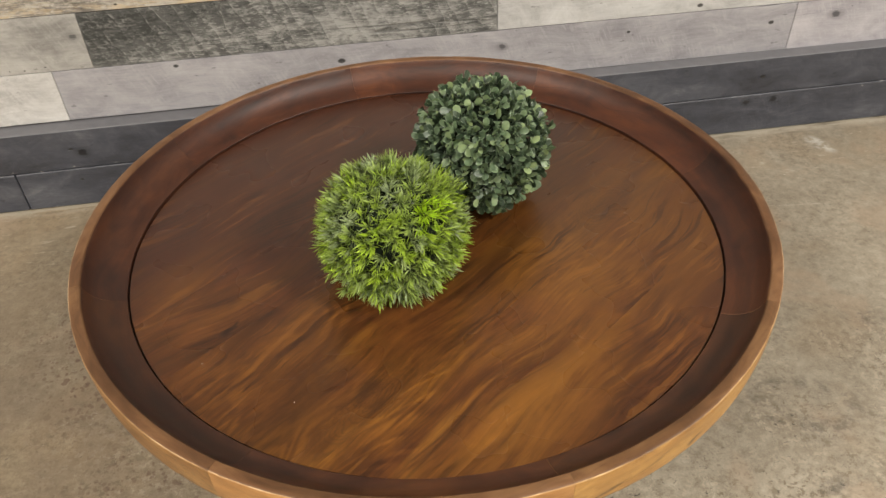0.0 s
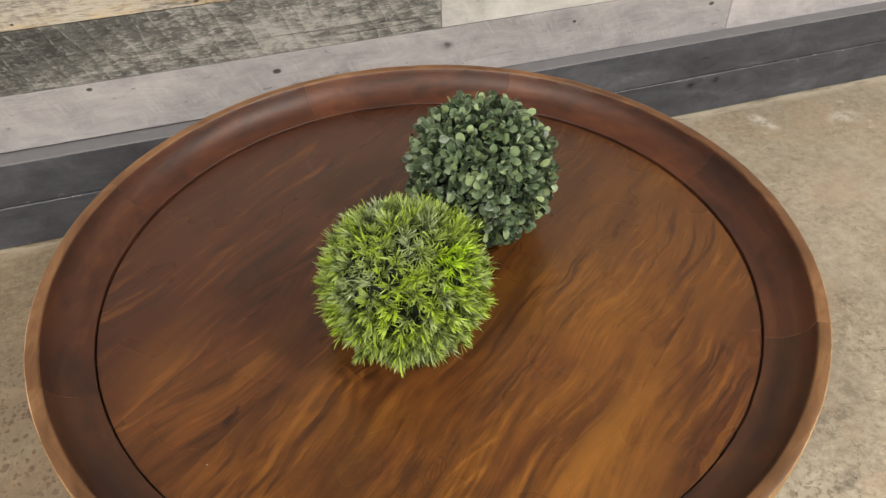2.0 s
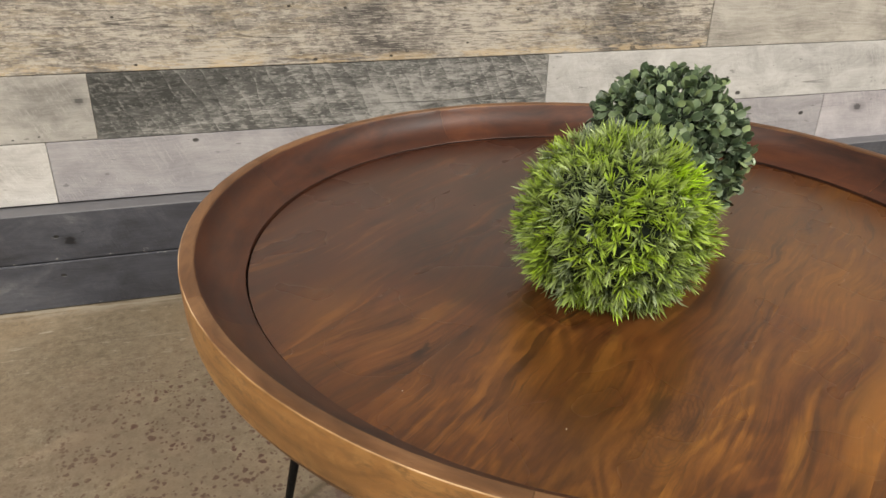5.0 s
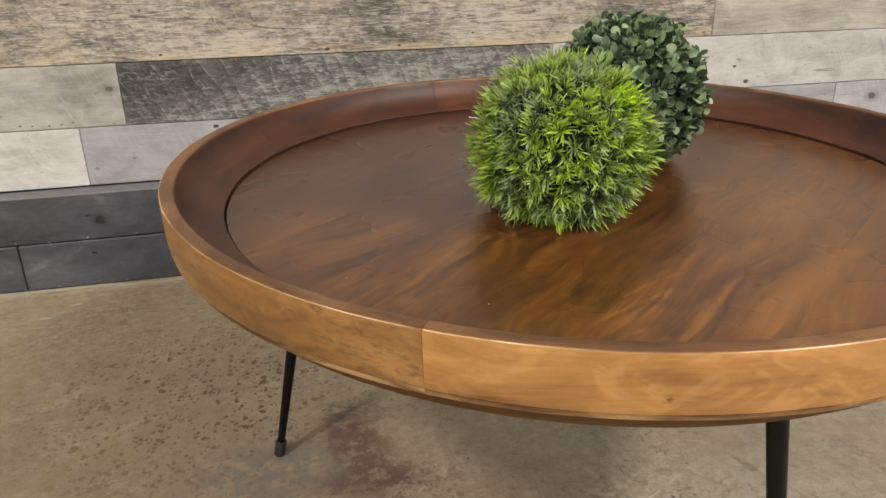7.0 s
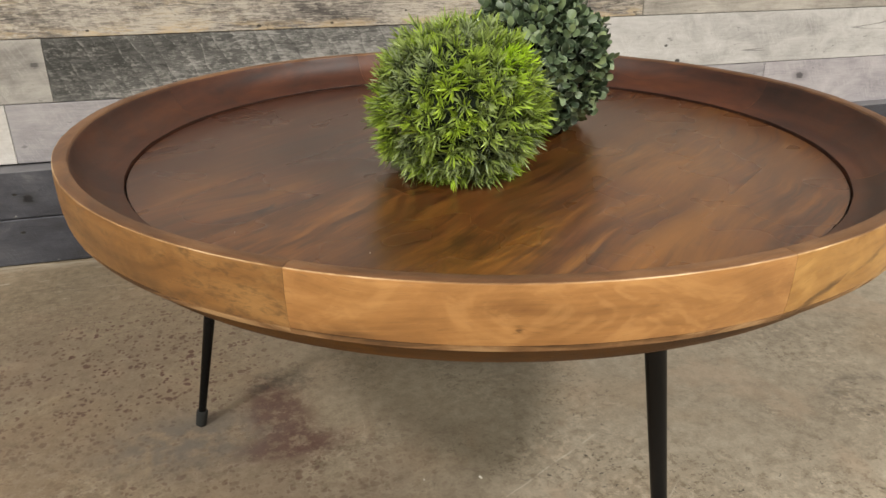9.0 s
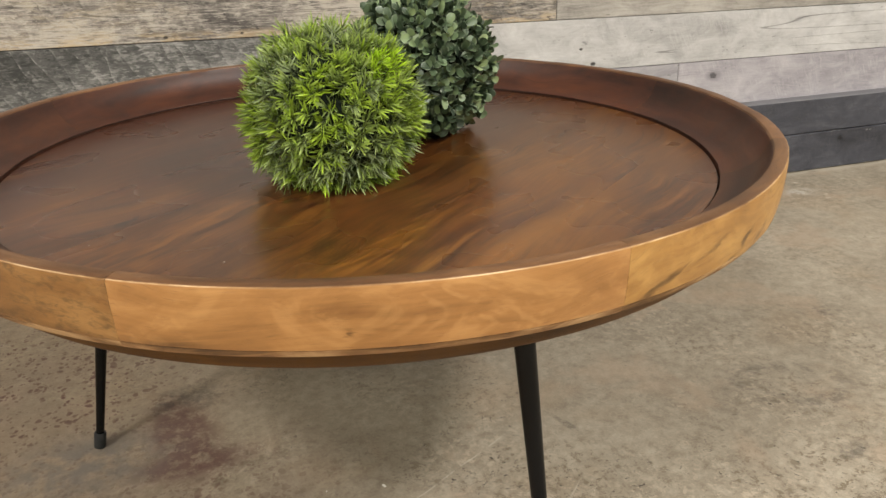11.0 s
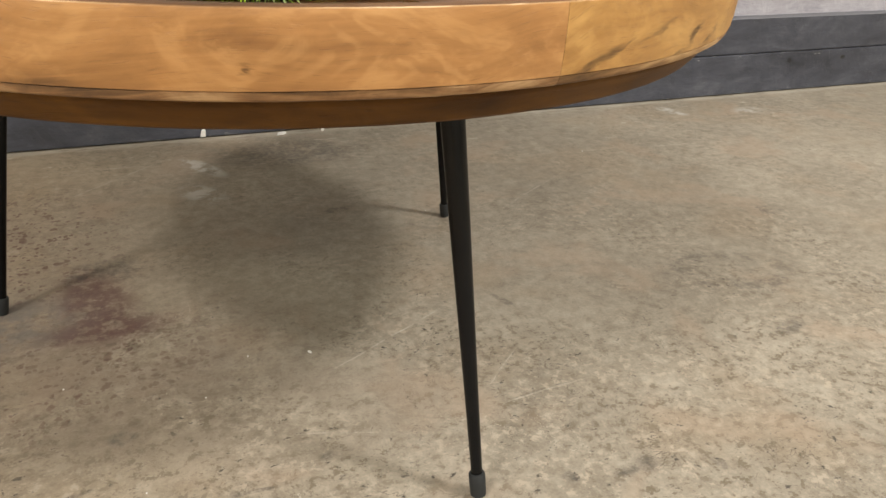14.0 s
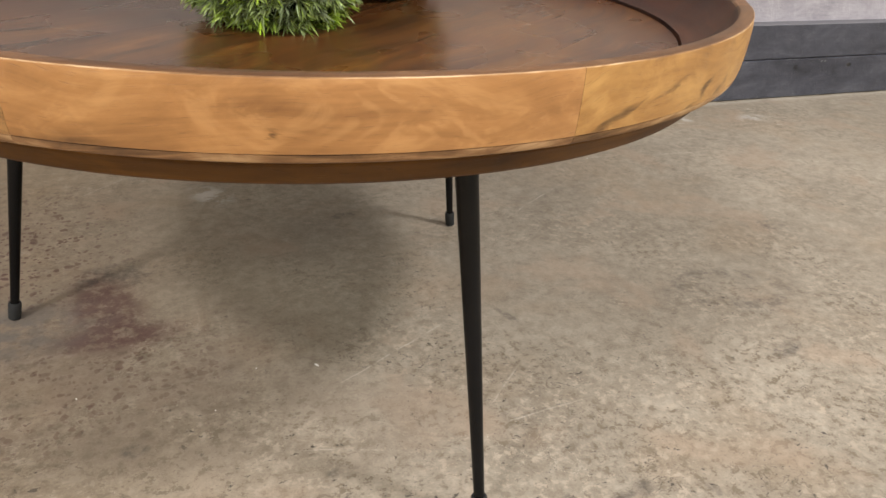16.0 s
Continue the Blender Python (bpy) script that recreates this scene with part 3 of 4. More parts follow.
    c = s.mix(s.math("MULTIPLY", s.math("MULTIPLY", foot, s.span(s.noise(w, 22.0, 5.0, 0.7), 0.36, 0.58)), 0.62), c, (0.115, 0.108, 0.105))
    # spilled white paint and a dusty line by the wall
    white = s.math("MULTIPLY", s.math("MAXIMUM", s.math("MAXIMUM", s.spot(w, (0.107, 1.550, 0), (0.020, 0.072, 9), 0.4, 30), s.spot(w, (0.091, 1.395, 0), (0.030, 0.050, 9), 0.6, 28)), s.math("MAXIMUM", s.spot(w, (1.437, 1.653, 0), (0.022, 0.045, 9), 0.5, 22), s.math("MULTIPLY", s.spot(w, (1.67, 1.60, 0), (0.045, 0.028, 9), 0.6, 10), 0.6))), rag)
    edge = s.math("MULTIPLY", s.span(o[1], 1.715, 1.752), s.span(s.noise(s.vec("MULTIPLY", w, (9.0, 60.0, 1.0)), 1.0, 3.0), 0.36, 0.52))
    zone = s.math("MULTIPLY", s.span(o[1], 1.35, 1.60), s.span(s.noise(s.vec("MULTIPLY", w, (16.0, 60.0, 1.0)), 1.0, 4.0, 0.7), 0.60, 0.68))
    c = s.mix(s.math("MULTIPLY", white, 0.62), c, (0.62, 0.60, 0.56))
    c = s.mix(s.math("MULTIPLY", s.math("MAXIMUM", edge, zone), 0.55), c, (0.52, 0.47, 0.38))
    # long scratches
    sc = None
    for x, y, a, turn in ((1.240, 1.390, 0.105, -6), (1.12, 1.485, 0.03, -4), (1.016, 1.413, 0.03, -2), (-0.458, 1.593, 0.085, -1), (-0.461, 1.512, 0.022, 7), (-0.450, 1.426, 0.032, -11), (-0.278, 1.565, 0.016, 45), (-0.214, 1.585, 0.075, -4), (-0.065, 1.597, 0.040, 1),
                          (-0.071, 1.527, 0.125, 44), (0.286, 0.777, 0.105, 28), (0.409, 0.660, 0.040, 43), (0.413, 0.590, 0.075, 6), (0.186, 0.597, 0.055, -16), (0.72, 1.2, 0.14, 33)):
        k = s.spot(s.vec("ADD", w, s.join(0.0, s.math("MULTIPLY", s.math("SUBTRACT", mid, 0.5), 0.02), 0.0)), (x, y, 0), (a, 0.0012, 9), 0.6, turn)
        sc = k if sc is None else s.math("MAXIMUM", sc, k)
    c = s.mix(s.math("MULTIPLY", s.math("MULTIPLY", sc, s.span(s.noise(w, 20.0, 5.0, 0.7), 0.40, 0.56)), 0.42), c, (0.58, 0.54, 0.46))
    r = s.math("ADD", 0.42, s.math("MULTIPLY", mid, 0.35))
    return s.done(c, r, s.math("ADD", s.math("MULTIPLY", small, 0.7), s.math("SUBTRACT", s.math("MULTIPLY", grit, 0.4), pits)), 0.0012, 0.45)


CONCRETE = concrete()
TOP = tabletop_wood()
COVE = wood("stained_mango_wood", (0.018, 0.0066, 0.0044), (0.054, 0.0182, 0.0086), (0.104, 0.0370, 0.0140), 0.52, 0.6, 1.8, 0.22, gloss=0.4)
BAND = wood("natural_mango_wood", (0.165, 0.073, 0.022), (0.328, 0.159, 0.053), (0.480, 0.264, 0.102), 0.40, 0.85, 1.5, figure=0.36,
            marks=((-0.912, 0.0285, 0.003, 0.0022, 0, 0.8), (-1.036, 0.012, 0.024, 0.009, 0, 0.9), (-0.93, 0.0065, 0.12, 0.0016, 0, 0.7), (-0.80, 0.008, 0.09, 0.0018, 1, 0.6), (-0.672, 0.018, 0.020, 0.0036, 24, 1.0), (-0.645, 0.028, 0.016, 0.0030, 20, 0.9),
                   (-0.60, 0.037, 0.022, 0.0026, 16, 0.8), (-0.535, 0.031, 0.010, 0.0034, 28, 1.1), (-0.505, 0.022, 0.020, 0.0030, 28, 0.9), (-0.56, 0.018, 0.020, 0.0022, 20, 0.7), (-1.20, 0.020, 0.10, 0.006, 0, 0.55), (-1.30, 0.035, 0.08, 0.008, -3, 0.5), (-1.12, 0.012, 0.06, 0.005, 0, 0.5), (-1.38, 0.012, 0.06, 0.006, 0, 0.5)))
LIP = wood("worn_mango_wood", (0.066, 0.030, 0.013), (0.138, 0.066, 0.029), (0.245, 0.130, 0.060), 0.46, 0.7, 2.0, tinted=0.25, gloss=0.45)
EDGE = wood("rubbed_edge_wood", (0.16, 0.078, 0.030), (0.36, 0.215, 0.100), (0.62, 0.45, 0.28), 0.58, 1.6, 2.4, tinted=0.3, gloss=0.3)
SCUFF = wood("scuffed_edge_wood", (0.080, 0.042, 0.020), (0.235, 0.125, 0.055), (0.440, 0.275, 0.140), 0.6, 1.2, 3.0, tinted=0.4, gloss=0.3)
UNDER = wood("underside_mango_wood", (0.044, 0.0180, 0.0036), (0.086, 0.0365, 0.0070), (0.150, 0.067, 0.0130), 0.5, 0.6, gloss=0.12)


def plain(name, colour, rough, metal=0.0, scale=30.0, vary=0.25, depth=0.0, gloss=0.5):
    s = Shader(name, rough, metal)
    s.bsdf.inputs["Specular IOR Level"].default_value = gloss
    n = s.noise(s.place(), scale, 4.0, 0.6)
    c = s.mix(n, tuple(v * (1 - vary) for v in colour), tuple(v * (1 + vary) for v in colour))
    return s.done(c, s.math("ADD", rough - 0.08, s.math("MULTIPLY", n, 0.16)), n if depth else None, depth, 0.4)


BLACK = plain("black_powder_coat", (0.0034, 0.0034, 0.0037), 0.20, 0.0, 400.0, 0.3, 0.0001, 0.22)
RUBBER = plain("black_rubber", (0.020, 0.021, 0.021), 0.65, 0.0, 200.0, 0.3, 0.0002, 0.3)
PLASTER = plain("off_white_plaster", (0.62, 0.60, 0.56), 0.8, 0.0, 6.0, 0.06, 0.0005)
CEIL = plain("ceiling_paint", (0.70, 0.69, 0.67), 0.85, 0.0, 4.0, 0.05, 0.0005)
GROOVE = plain("groove_shadow_gap_wood", (0.030, 0.013, 0.008), 0.7, 0.0, 60.0, 0.3)
DUSTY = plain("dusty_painted_wood", (0.158, 0.157, 0.170), 0.8, 0.0, 40.0, 0.22, 0.0004)
CHIP = plain("white_plaster_chip", (0.75, 0.73, 0.68), 0.7, 0.0, 120.0, 0.15, 0.0003)


def needle_leaf():
    s = Shader("green_plastic_needles", 0.45)
    q = s.xyz(s.uv())
    shade = s.math("ADD", q[1], s.xyz(s.info()[0])[0])
    c = s.ramp(s.math("MULTIPLY", shade, 0.625), [(0.02, (0.290, 0.360, 0.185)), (0.22, (0.285, 0.375, 0.105)), (0.40, (0.285, 0.405, 0.050)), (0.60, (0.330, 0.480, 0.030)), (0.92, (0.450, 0.740, 0.010))])
    # shade of the gaps painted into the blades: near black towards each base
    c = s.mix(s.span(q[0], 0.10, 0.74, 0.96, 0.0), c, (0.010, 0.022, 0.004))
    c = s.mix(s.span(q[0], 0.9, 1.0, 0.0, 0.3), c, (0.34, 0.36, 0.20))
    return s.done(c, 0.42)


def round_leaf():
    s = Shader("boxwood_plastic_leaves", 0.4)
    w = s.place()
    own = s.info()[1]
    rnd = s.t.nodes.new("ShaderNodeNewGeometry").outputs["Random Per Island"]
    rnd = s.math("FRACT", s.math("ADD", rnd, own))
    f = s.math("ADD", s.math("MULTIPLY", rnd, 0.7), s.math("MULTIPLY", s.noise(w, 30.0, 2.0), 0.45))
    c = s.ramp(s.math("SUBTRACT", f, 0.05), [(0.12, (0.020, 0.036, 0.020)), (0.42, (0.064, 0.100, 0.054)), (0.68, (0.145, 0.210, 0.110)), (0.90, (0.310, 0.400, 0.180))])
    tip = s.xyz(s.uv())
    vein = s.span(s.math("ABSOLUTE", s.math("SUBTRACT", tip[1], 0.5)), 0.06, 0.0, 0.0, 0.3)
    c = s.mix(vein, c, (0.17, 0.22, 0.13))
    rim = s.span(s.math("ABSOLUTE", s.math("SUBTRACT", tip[1], 0.5)), 0.32, 0.50, 0.0, 0.75)
    c = s.mix(rim, c, (0.33, 0.39, 0.28))
    # gap shade as colour: every leaf goes almost black at its stalk
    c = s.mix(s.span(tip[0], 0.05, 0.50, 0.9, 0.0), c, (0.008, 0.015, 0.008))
    s.bsdf.inputs["Specular IOR Level"].default_value = 0.5
    return s.done(c, 0.42)


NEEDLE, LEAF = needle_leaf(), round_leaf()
# green core darkened to near black, as the shade deep between the leaves
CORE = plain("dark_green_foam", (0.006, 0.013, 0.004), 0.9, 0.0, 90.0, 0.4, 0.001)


# ---- building helpers ----
def mesh(name, verts, faces, uvs=None, slots=None):
    me = bpy.data.meshes.new(name)
    me.from_pydata(verts, [], faces)
    if uvs:
        layer = me.uv_layers.new(name="UVMap")
        flat = [c for f in me.polygons for v in f.vertices for c in uvs[v]]
        layer.data.foreach_set("uv", flat)
    if slots:
        me.polygons.foreach_set("material_index", slots)
    me.update()
    return me


def part(name, data, materials, parent, label="", smooth=True):
    ob = new(name, data)
    for m in materials if isinstance(materials, (list, tuple)) else (materials,):
        data.materials.append(m)
    if smooth:
        data.polygons.foreach_set("use_smooth", [True] * len(data.polygons))
    ob.parent = parent
    if label:
        ob["label"] = label
    return ob


def bevelled(lo, hi, b):
    """Corner points and faces of a box with chamfered edges along its four long (x) sides and ends."""
    bm = bmesh.new()
    bmesh.ops.create_cube(bm, size=1.0)
    for v in bm.verts:
        v.co = Vector(((lo[i] + hi[i]) / 2 + v.co[i] * (hi[i] - lo[i]) for i in range(3)))
    bmesh.ops.bevel(bm, geom=bm.edges[:], offset=b, segments=1, profile=0.5, affect="EDGES")
    return bm


def from_bm(name, bm):
    me = bpy.data.meshes.new(name)
    bm.to_mesh(me)
    bm.free()
    return me


def box(name, lo, hi, material, label="", category="", kind="structure", bevel=0.004):
    ob = new(name, from_bm(name, bevelled(lo, hi, bevel)))
    ob.data.materials.append(material)
    return tagged(ob, label, category, kind=kind)


# ---- the room ----
WALL, BASE, LEDGE = 1.8036, 1.7565, 0.2333
X0, X1, Y0 = -5.0, 6.0, -6.0
box("floor", (X0, Y0, -0.12), (X1, 2.1, 0.0), CONCRETE, "worn stained grey-brown concrete floor", "floor")
box("ceiling", (X0, Y0, CEILING), (X1, 2.1, CEILING + 0.12), CEIL, "plain white painted ceiling", "ceiling")
box("wall_west", (X0 - 0.15, Y0, 0), (X0, 2.1, CEILING), PLASTER, "plain off-white plaster wall", "wall")
box("wall_east", (X1, Y0, 0), (X1 + 0.15, 2.1, CEILING), PLASTER, "plain off-white plaster wall", "wall")
box("wall_south", (X0, Y0 - 0.15, 0), (X1, Y0, CEILING), PLASTER, "plain off-white plaster wall", "wall")
wall = box("wall_north", (X0, WALL + 0.022, 0), (X1, 2.1, CEILING), plain("batten_wall", (0.05, 0.045, 0.04), 0.9), "wall clad in horizontal weathered reclaimed planks", "wall")

# ---- the table ----
CX, CY = 0.1971, 0.8820
TOPZ = 0.4664
table = tagged(new("coffee_table"), "round brown wooden coffee table with raised rim, slim black legs", "coffee table")
table.location = (CX, CY, 0)

GRAIN = radians(38)


def board_top(v0, v1, radius, z0, z1, n=40):
    """A board of the round top, between two lines along the grain; v is across it."""
    ring = []
    a, b = max(v0, -radius + 1e-4), min(v1, radius - 1e-4)
    for i in range(n + 1):
        v = a + (b - a) * i / n
        ring.append((math.sqrt(max(radius * radius - v * v, 0)), v))
    ring += [(-u, v) for u, v in reversed(ring)]
    co, si = math.cos(GRAIN), math.sin(GRAIN)
    verts, uvs = [], []
    for z in (z1, z0):
        for u, v in ring:
            verts.append((u * co - v * si, u * si + v * co, z))
            uvs.append((u, v))
    m = len(ring)
    faces = [tuple(range(m))[::-1], tuple(range(m, 2 * m))]
    faces += [(i, (i + 1) % m, m + (i + 1) % m, m + i) for i in range(m)]
    return mesh("board", verts, faces, uvs)


disc = new("tabletop")
disc.parent = table
disc["label"] = "dark brown boarded top with strong grain"
# wood tones; rear boards darkened further to stand in for the ball's shadow
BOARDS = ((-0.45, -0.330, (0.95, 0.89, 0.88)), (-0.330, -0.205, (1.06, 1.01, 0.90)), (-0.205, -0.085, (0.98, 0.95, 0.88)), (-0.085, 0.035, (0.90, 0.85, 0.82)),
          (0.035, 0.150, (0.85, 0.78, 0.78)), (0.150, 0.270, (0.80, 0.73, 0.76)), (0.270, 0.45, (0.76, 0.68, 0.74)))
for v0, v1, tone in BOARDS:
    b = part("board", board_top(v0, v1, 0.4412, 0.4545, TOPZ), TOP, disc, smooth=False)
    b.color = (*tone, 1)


def turned(name, profile, a0, a1, n, slots=None, hand=0.0):
    """The closed profile of (r, z) points turned from angle a0 to a1 (degrees); UV: arc and profile length."""
    verts, faces, uvs, mats = [], [], [], []
    k = len(profile)
    lens = [0.0]
    for (r, z), (q, y) in zip(profile, profile[1:]):
        lens.append(lens[-1] + math.hypot(q - r, y - z))
    full = abs(a1 - a0) > 359.9
    steps = n if full else n + 1
    for i in range(steps):
        a = radians(a0 + (a1 - a0) * i / n)
        for (r, z), s in zip(profile, lens):
            if hand:
                w = Vector((9.0 * math.cos(a), 9.0 * math.sin(a), 40.0 * s))
                dev = hand * (0.6 * noise.noise(w) + 0.4 * noise.noise(w * 3.7))
                r, z = r + dev, z + 0.6 * dev
            verts.append((r * math.cos(a), r * math.sin(a), z))
            uvs.append((0.5 * a, s))
    for i in range(n):
        for j in range(k):
            p, q = i * k, ((i + 1) % steps) * k
            faces.append((p + j, q + j, q + (j + 1) % k, p + (j + 1) % k))
            mats.append(slots[j] if slots else 0)
    if not full:
        faces += [tuple(range(k)), tuple(range((steps - 1) * k, steps * k))[::-1]]
        mats += [slots[0] if slots else 0] * 2
    return mesh(name, verts, faces, uvs, mats)


# rim staves: outer band, rubbed edge, lip, cove down to the groove, hidden bottom
STAVE = [(0.4960, 0.4556), (0.5006, 0.4562), (0.5032, 0.4578), (0.5046, 0.4600), (0.5054, 0.4632), (0.5046, 0.4636), (0.5058, 0.4642), (0.5070, 0.4730), (0.5078, 0.4840), (0.5082, 0.4950), (0.5084, 0.5070),
         (0.5082, 0.5131), (0.5079, 0.5142), (0.5071, 0.5149), (0.5060, 0.5153), (0.5030, 0.5157), (0.4965, 0.5157), (0.4938, 0.5150), (0.4922, 0.5130), (0.4905, 0.5075), (0.4875, 0.5000), (0.4825, 0.4915),
         (0.4750, 0.4835), (0.4660, 0.4775), (0.4560, 0.4732), (0.4465, 0.4712), (0.4440, 0.4706), (0.4434, 0.4698), (0.4446, 0.4672), (0.4445, 0.4590), (0.4600, 0.4558)]
SLOT = [5] * 6 + [0] * 6 + [1] + [2] * 5 + [3] * 9 + [4] + [3] * 2 + [0]
JOINTS = [-169.0, -124.1, -80.2, -35.5, 8.0, 55.5, 100.0, 145.5, 191.0]
TONES = ((0.72, 0.70, 0.60, 1.0), (1.10, 1.09, 1.02, 0.12), (1.08, 1.13, 0.90, 0.25), (0.98, 0.88, 0.82, 0.3), (1.25, 1.08, 0.92, 0.3), (1.30, 1.12, 0.93, 0.3), (1.20, 1.05, 0.92, 0.3), (0.86, 0.78, 0.74, 0.5))
for (a, b), tone in zip(zip(JOINTS, JOINTS[1:]), TONES):
    me = turned("rim_stave", STAVE, a + 0.02, b - 0.02, 56, SLOT, 0.0010)
    st = part("rim_stave", me, (BAND, EDGE, LIP, COVE, GROOVE, SCUFF), table)
    st.color = tone
    me.set_sharp_from_angle(angle=radians(22))

UNDERSIDE = [(0.0001, 0.4535), (0.4700, 0.4545), (0.4925, 0.4550), (0.4942, 0.4542), (0.4900, 0.4490), (0.4840, 0.4415), (0.4770, 0.4330), (0.4742, 0.4303), (0.4690, 0.4293), (0.4000, 0.4280), (0.2500, 0.4275), (0.0001, 0.4275)]
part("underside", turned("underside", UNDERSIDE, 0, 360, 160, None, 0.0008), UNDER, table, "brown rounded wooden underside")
part("groove", turned("groove", [(0.4415, 0.4575), (0.4452, 0.4575), (0.4452, 0.4600), (0.4415, 0.4600)], 0, 360, 128), GROOVE, table, "thin dark groove round the top")


def rod(name, a, b, rings, n=24):
    """Round rod from a to b; rings: (share of the length, radius)."""
    a, b = Vector(a), Vector(b)
    turn = (b - a).to_track_quat("Z", "Y").to_matrix()
    L = (b - a).length
    verts = [tuple(a + turn @ Vector((r * math.cos(2 * math.pi * i / n), r * math.sin(2 * math.pi * i / n), t * L))) for t, r in rings for i in range(n)]
    faces = [(j * n + i, j * n + (i + 1) % n, (j + 1) * n + (i + 1) % n, (j + 1) * n + i) for j in range(len(rings) - 1) for i in range(n)]
    faces += [tuple(range(n))[::-1], tuple(range((len(rings) - 1) * n, len(rings) * n))]
    me = mesh(name, verts, faces)
    return me


for foot, top in (((0.3210, 0.2650), (0.274, 0.235)), ((-0.4225, 0.1325), (-0.3404, 0.1180)), ((0.0844, -0.4240), (0.0655, -0.3470))):
    foot, top = Vector((*foot, 0.0)), Vector((*top, 0.4285))
    at = lambda t: tuple(foot.lerp(top, t))
    leg = part("leg", rod("leg", at(0.03), at(1.0), [(0, 0.0058), (0.25, 0.0072), (0.6, 0.0096), (1.0, 0.0122)]), BLACK, table, "slim tapered black metal leg")
    cap = part("foot_cap", rod("foot_cap", tuple(foot + Vector((0, 0, 0.0005))), at(0.066), [(0, 0.0066), (0.07, 0.0084), (0.5, 0.0088), (0.93, 0.0089), (1.0, 0.0078)]), RUBBER, leg, "black rubber foot cap")
    for o in (leg, cap):
        o.data.set_sharp_from_angle(angle=radians(40))


# ---- the leaf balls ----
def directions(n, rng):
    """Even directions over the sphere, a little shaken."""
    out = []
    for i in range(n):
        z = 1 - 2 * (i + 0.5) / n
        a = i * math.pi * (3 - math.sqrt(5))
        r = math.sqrt(1 - z * z)
        v = Vector((r * math.cos(a), r * math.sin(a), z)) + Vector((rng.gauss(0, 1), rng.gauss(0, 1), rng.gauss(0, 1))) * (0.9 / math.sqrt(n))
        out.append(v.normalized())
    return out


def frame_of(d, spin):
    q = d.to_track_quat("Z", "Y").to_matrix()
    return q @ Matrix.Rotation(spin, 3, "Z")


def blades(rng, length):
    """One sprig along +z: a short stem with whorls of flat, pointed, slightly bent blades and a forked tip."""
    verts, faces, uvs = [], [], []
    whorls = ((0.20, 3, 1.15), (0.40, 4, 1.05), (0.52, 5, 0.85), (0.60, 4, 0.50), (0.62, 1, 0.12))
    start = rng.uniform(0, 6.28)
    for share, count, wide in whorls:
        for k in range(count):
            a = start + math.pi * k + rng.gauss(0.0, 0.45) if k < count - 1 else rng.uniform(0, 6.28)
            lean = wide * rng.uniform(0.75, 1.2)
            d = Vector((math.cos(a) * math.sin(lean), math.sin(a) * math.sin(lean), math.cos(lean)))
            side = Vector((-math.sin(a), math.cos(a), 0))
            up = side.cross(d)
            side = (side + up * rng.uniform(-0.7, 0.7)).normalized()
            L = length * rng.uniform(0.40, 0.62)
            w = 0.00088 * rng.uniform(0.75, 1.25)
            bend = up * L * rng.uniform(-0.22, 0.10)
            base = Vector((0, 0, share * length))
            i = len(verts)
            pts = [(base - side * w * 0.45, 0.0), (base + side * w * 0.45, 0.0), (base + d * L * 0.42 + side * w - bend * 0.5, 0.5), (base + d * L * 0.42 - side * w - bend * 0.5, 0.5),
                   (base + d * L * 0.74 + side * w * 0.72 - bend * 0.3, 0.8), (base + d * L * 0.74 - side * w * 0.72 - bend * 0.3, 0.8), (base + d * L + bend * 0.3, 1.0)]
            verts += [tuple(p) for p, _ in pts]
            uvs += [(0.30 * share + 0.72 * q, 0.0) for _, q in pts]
            faces += [(i, i + 1, i + 2, i + 3), (i + 3, i + 2, i + 4, i + 5), (i + 5, i + 4, i + 6)]
    return verts, faces, uvs


def leaf(rng, length):
    """One spoon-shaped leaf along +x, cupped upward, with a short stalk."""
    w = length * rng.uniform(0.26, 0.35)
    prof = [(0.0, 0.07), (0.20, 0.22), (0.42, 0.74), (0.64, 1.0), (0.84, 0.90), (0.96, 0.50), (1.0, 0.10)]
    verts, uvs, faces = [], [], []
    curl, cup = rng.uniform(-0.10, 0.42), rng.uniform(0.10, 0.42)
    for x, y in prof:
        z = -curl * length * x * x
        for k in (-1, 0, 1):
            verts.append((x * length, k * y * w, z + (cup * w * y if k else 0)))
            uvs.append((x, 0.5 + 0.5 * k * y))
    for j in range(len(prof) - 1):
        for k in (0, 1):
            faces.append((3 * j + k, 3 * j + 3 + k, 3 * j + 4 + k, 3 * j + 1 + k))
    return verts, faces, uvs


def sphere_core(r, low):
    bm = bmesh.new()
    bmesh.ops.create_icosphere(bm, subdivisions=4, radius=r)
    for v in bm.verts:
        v.co *= 1 + 0.05 * noise.noise(v.co * 40)
        v.co.z = max(v.co.z, low)
    return from_bm("core", bm)


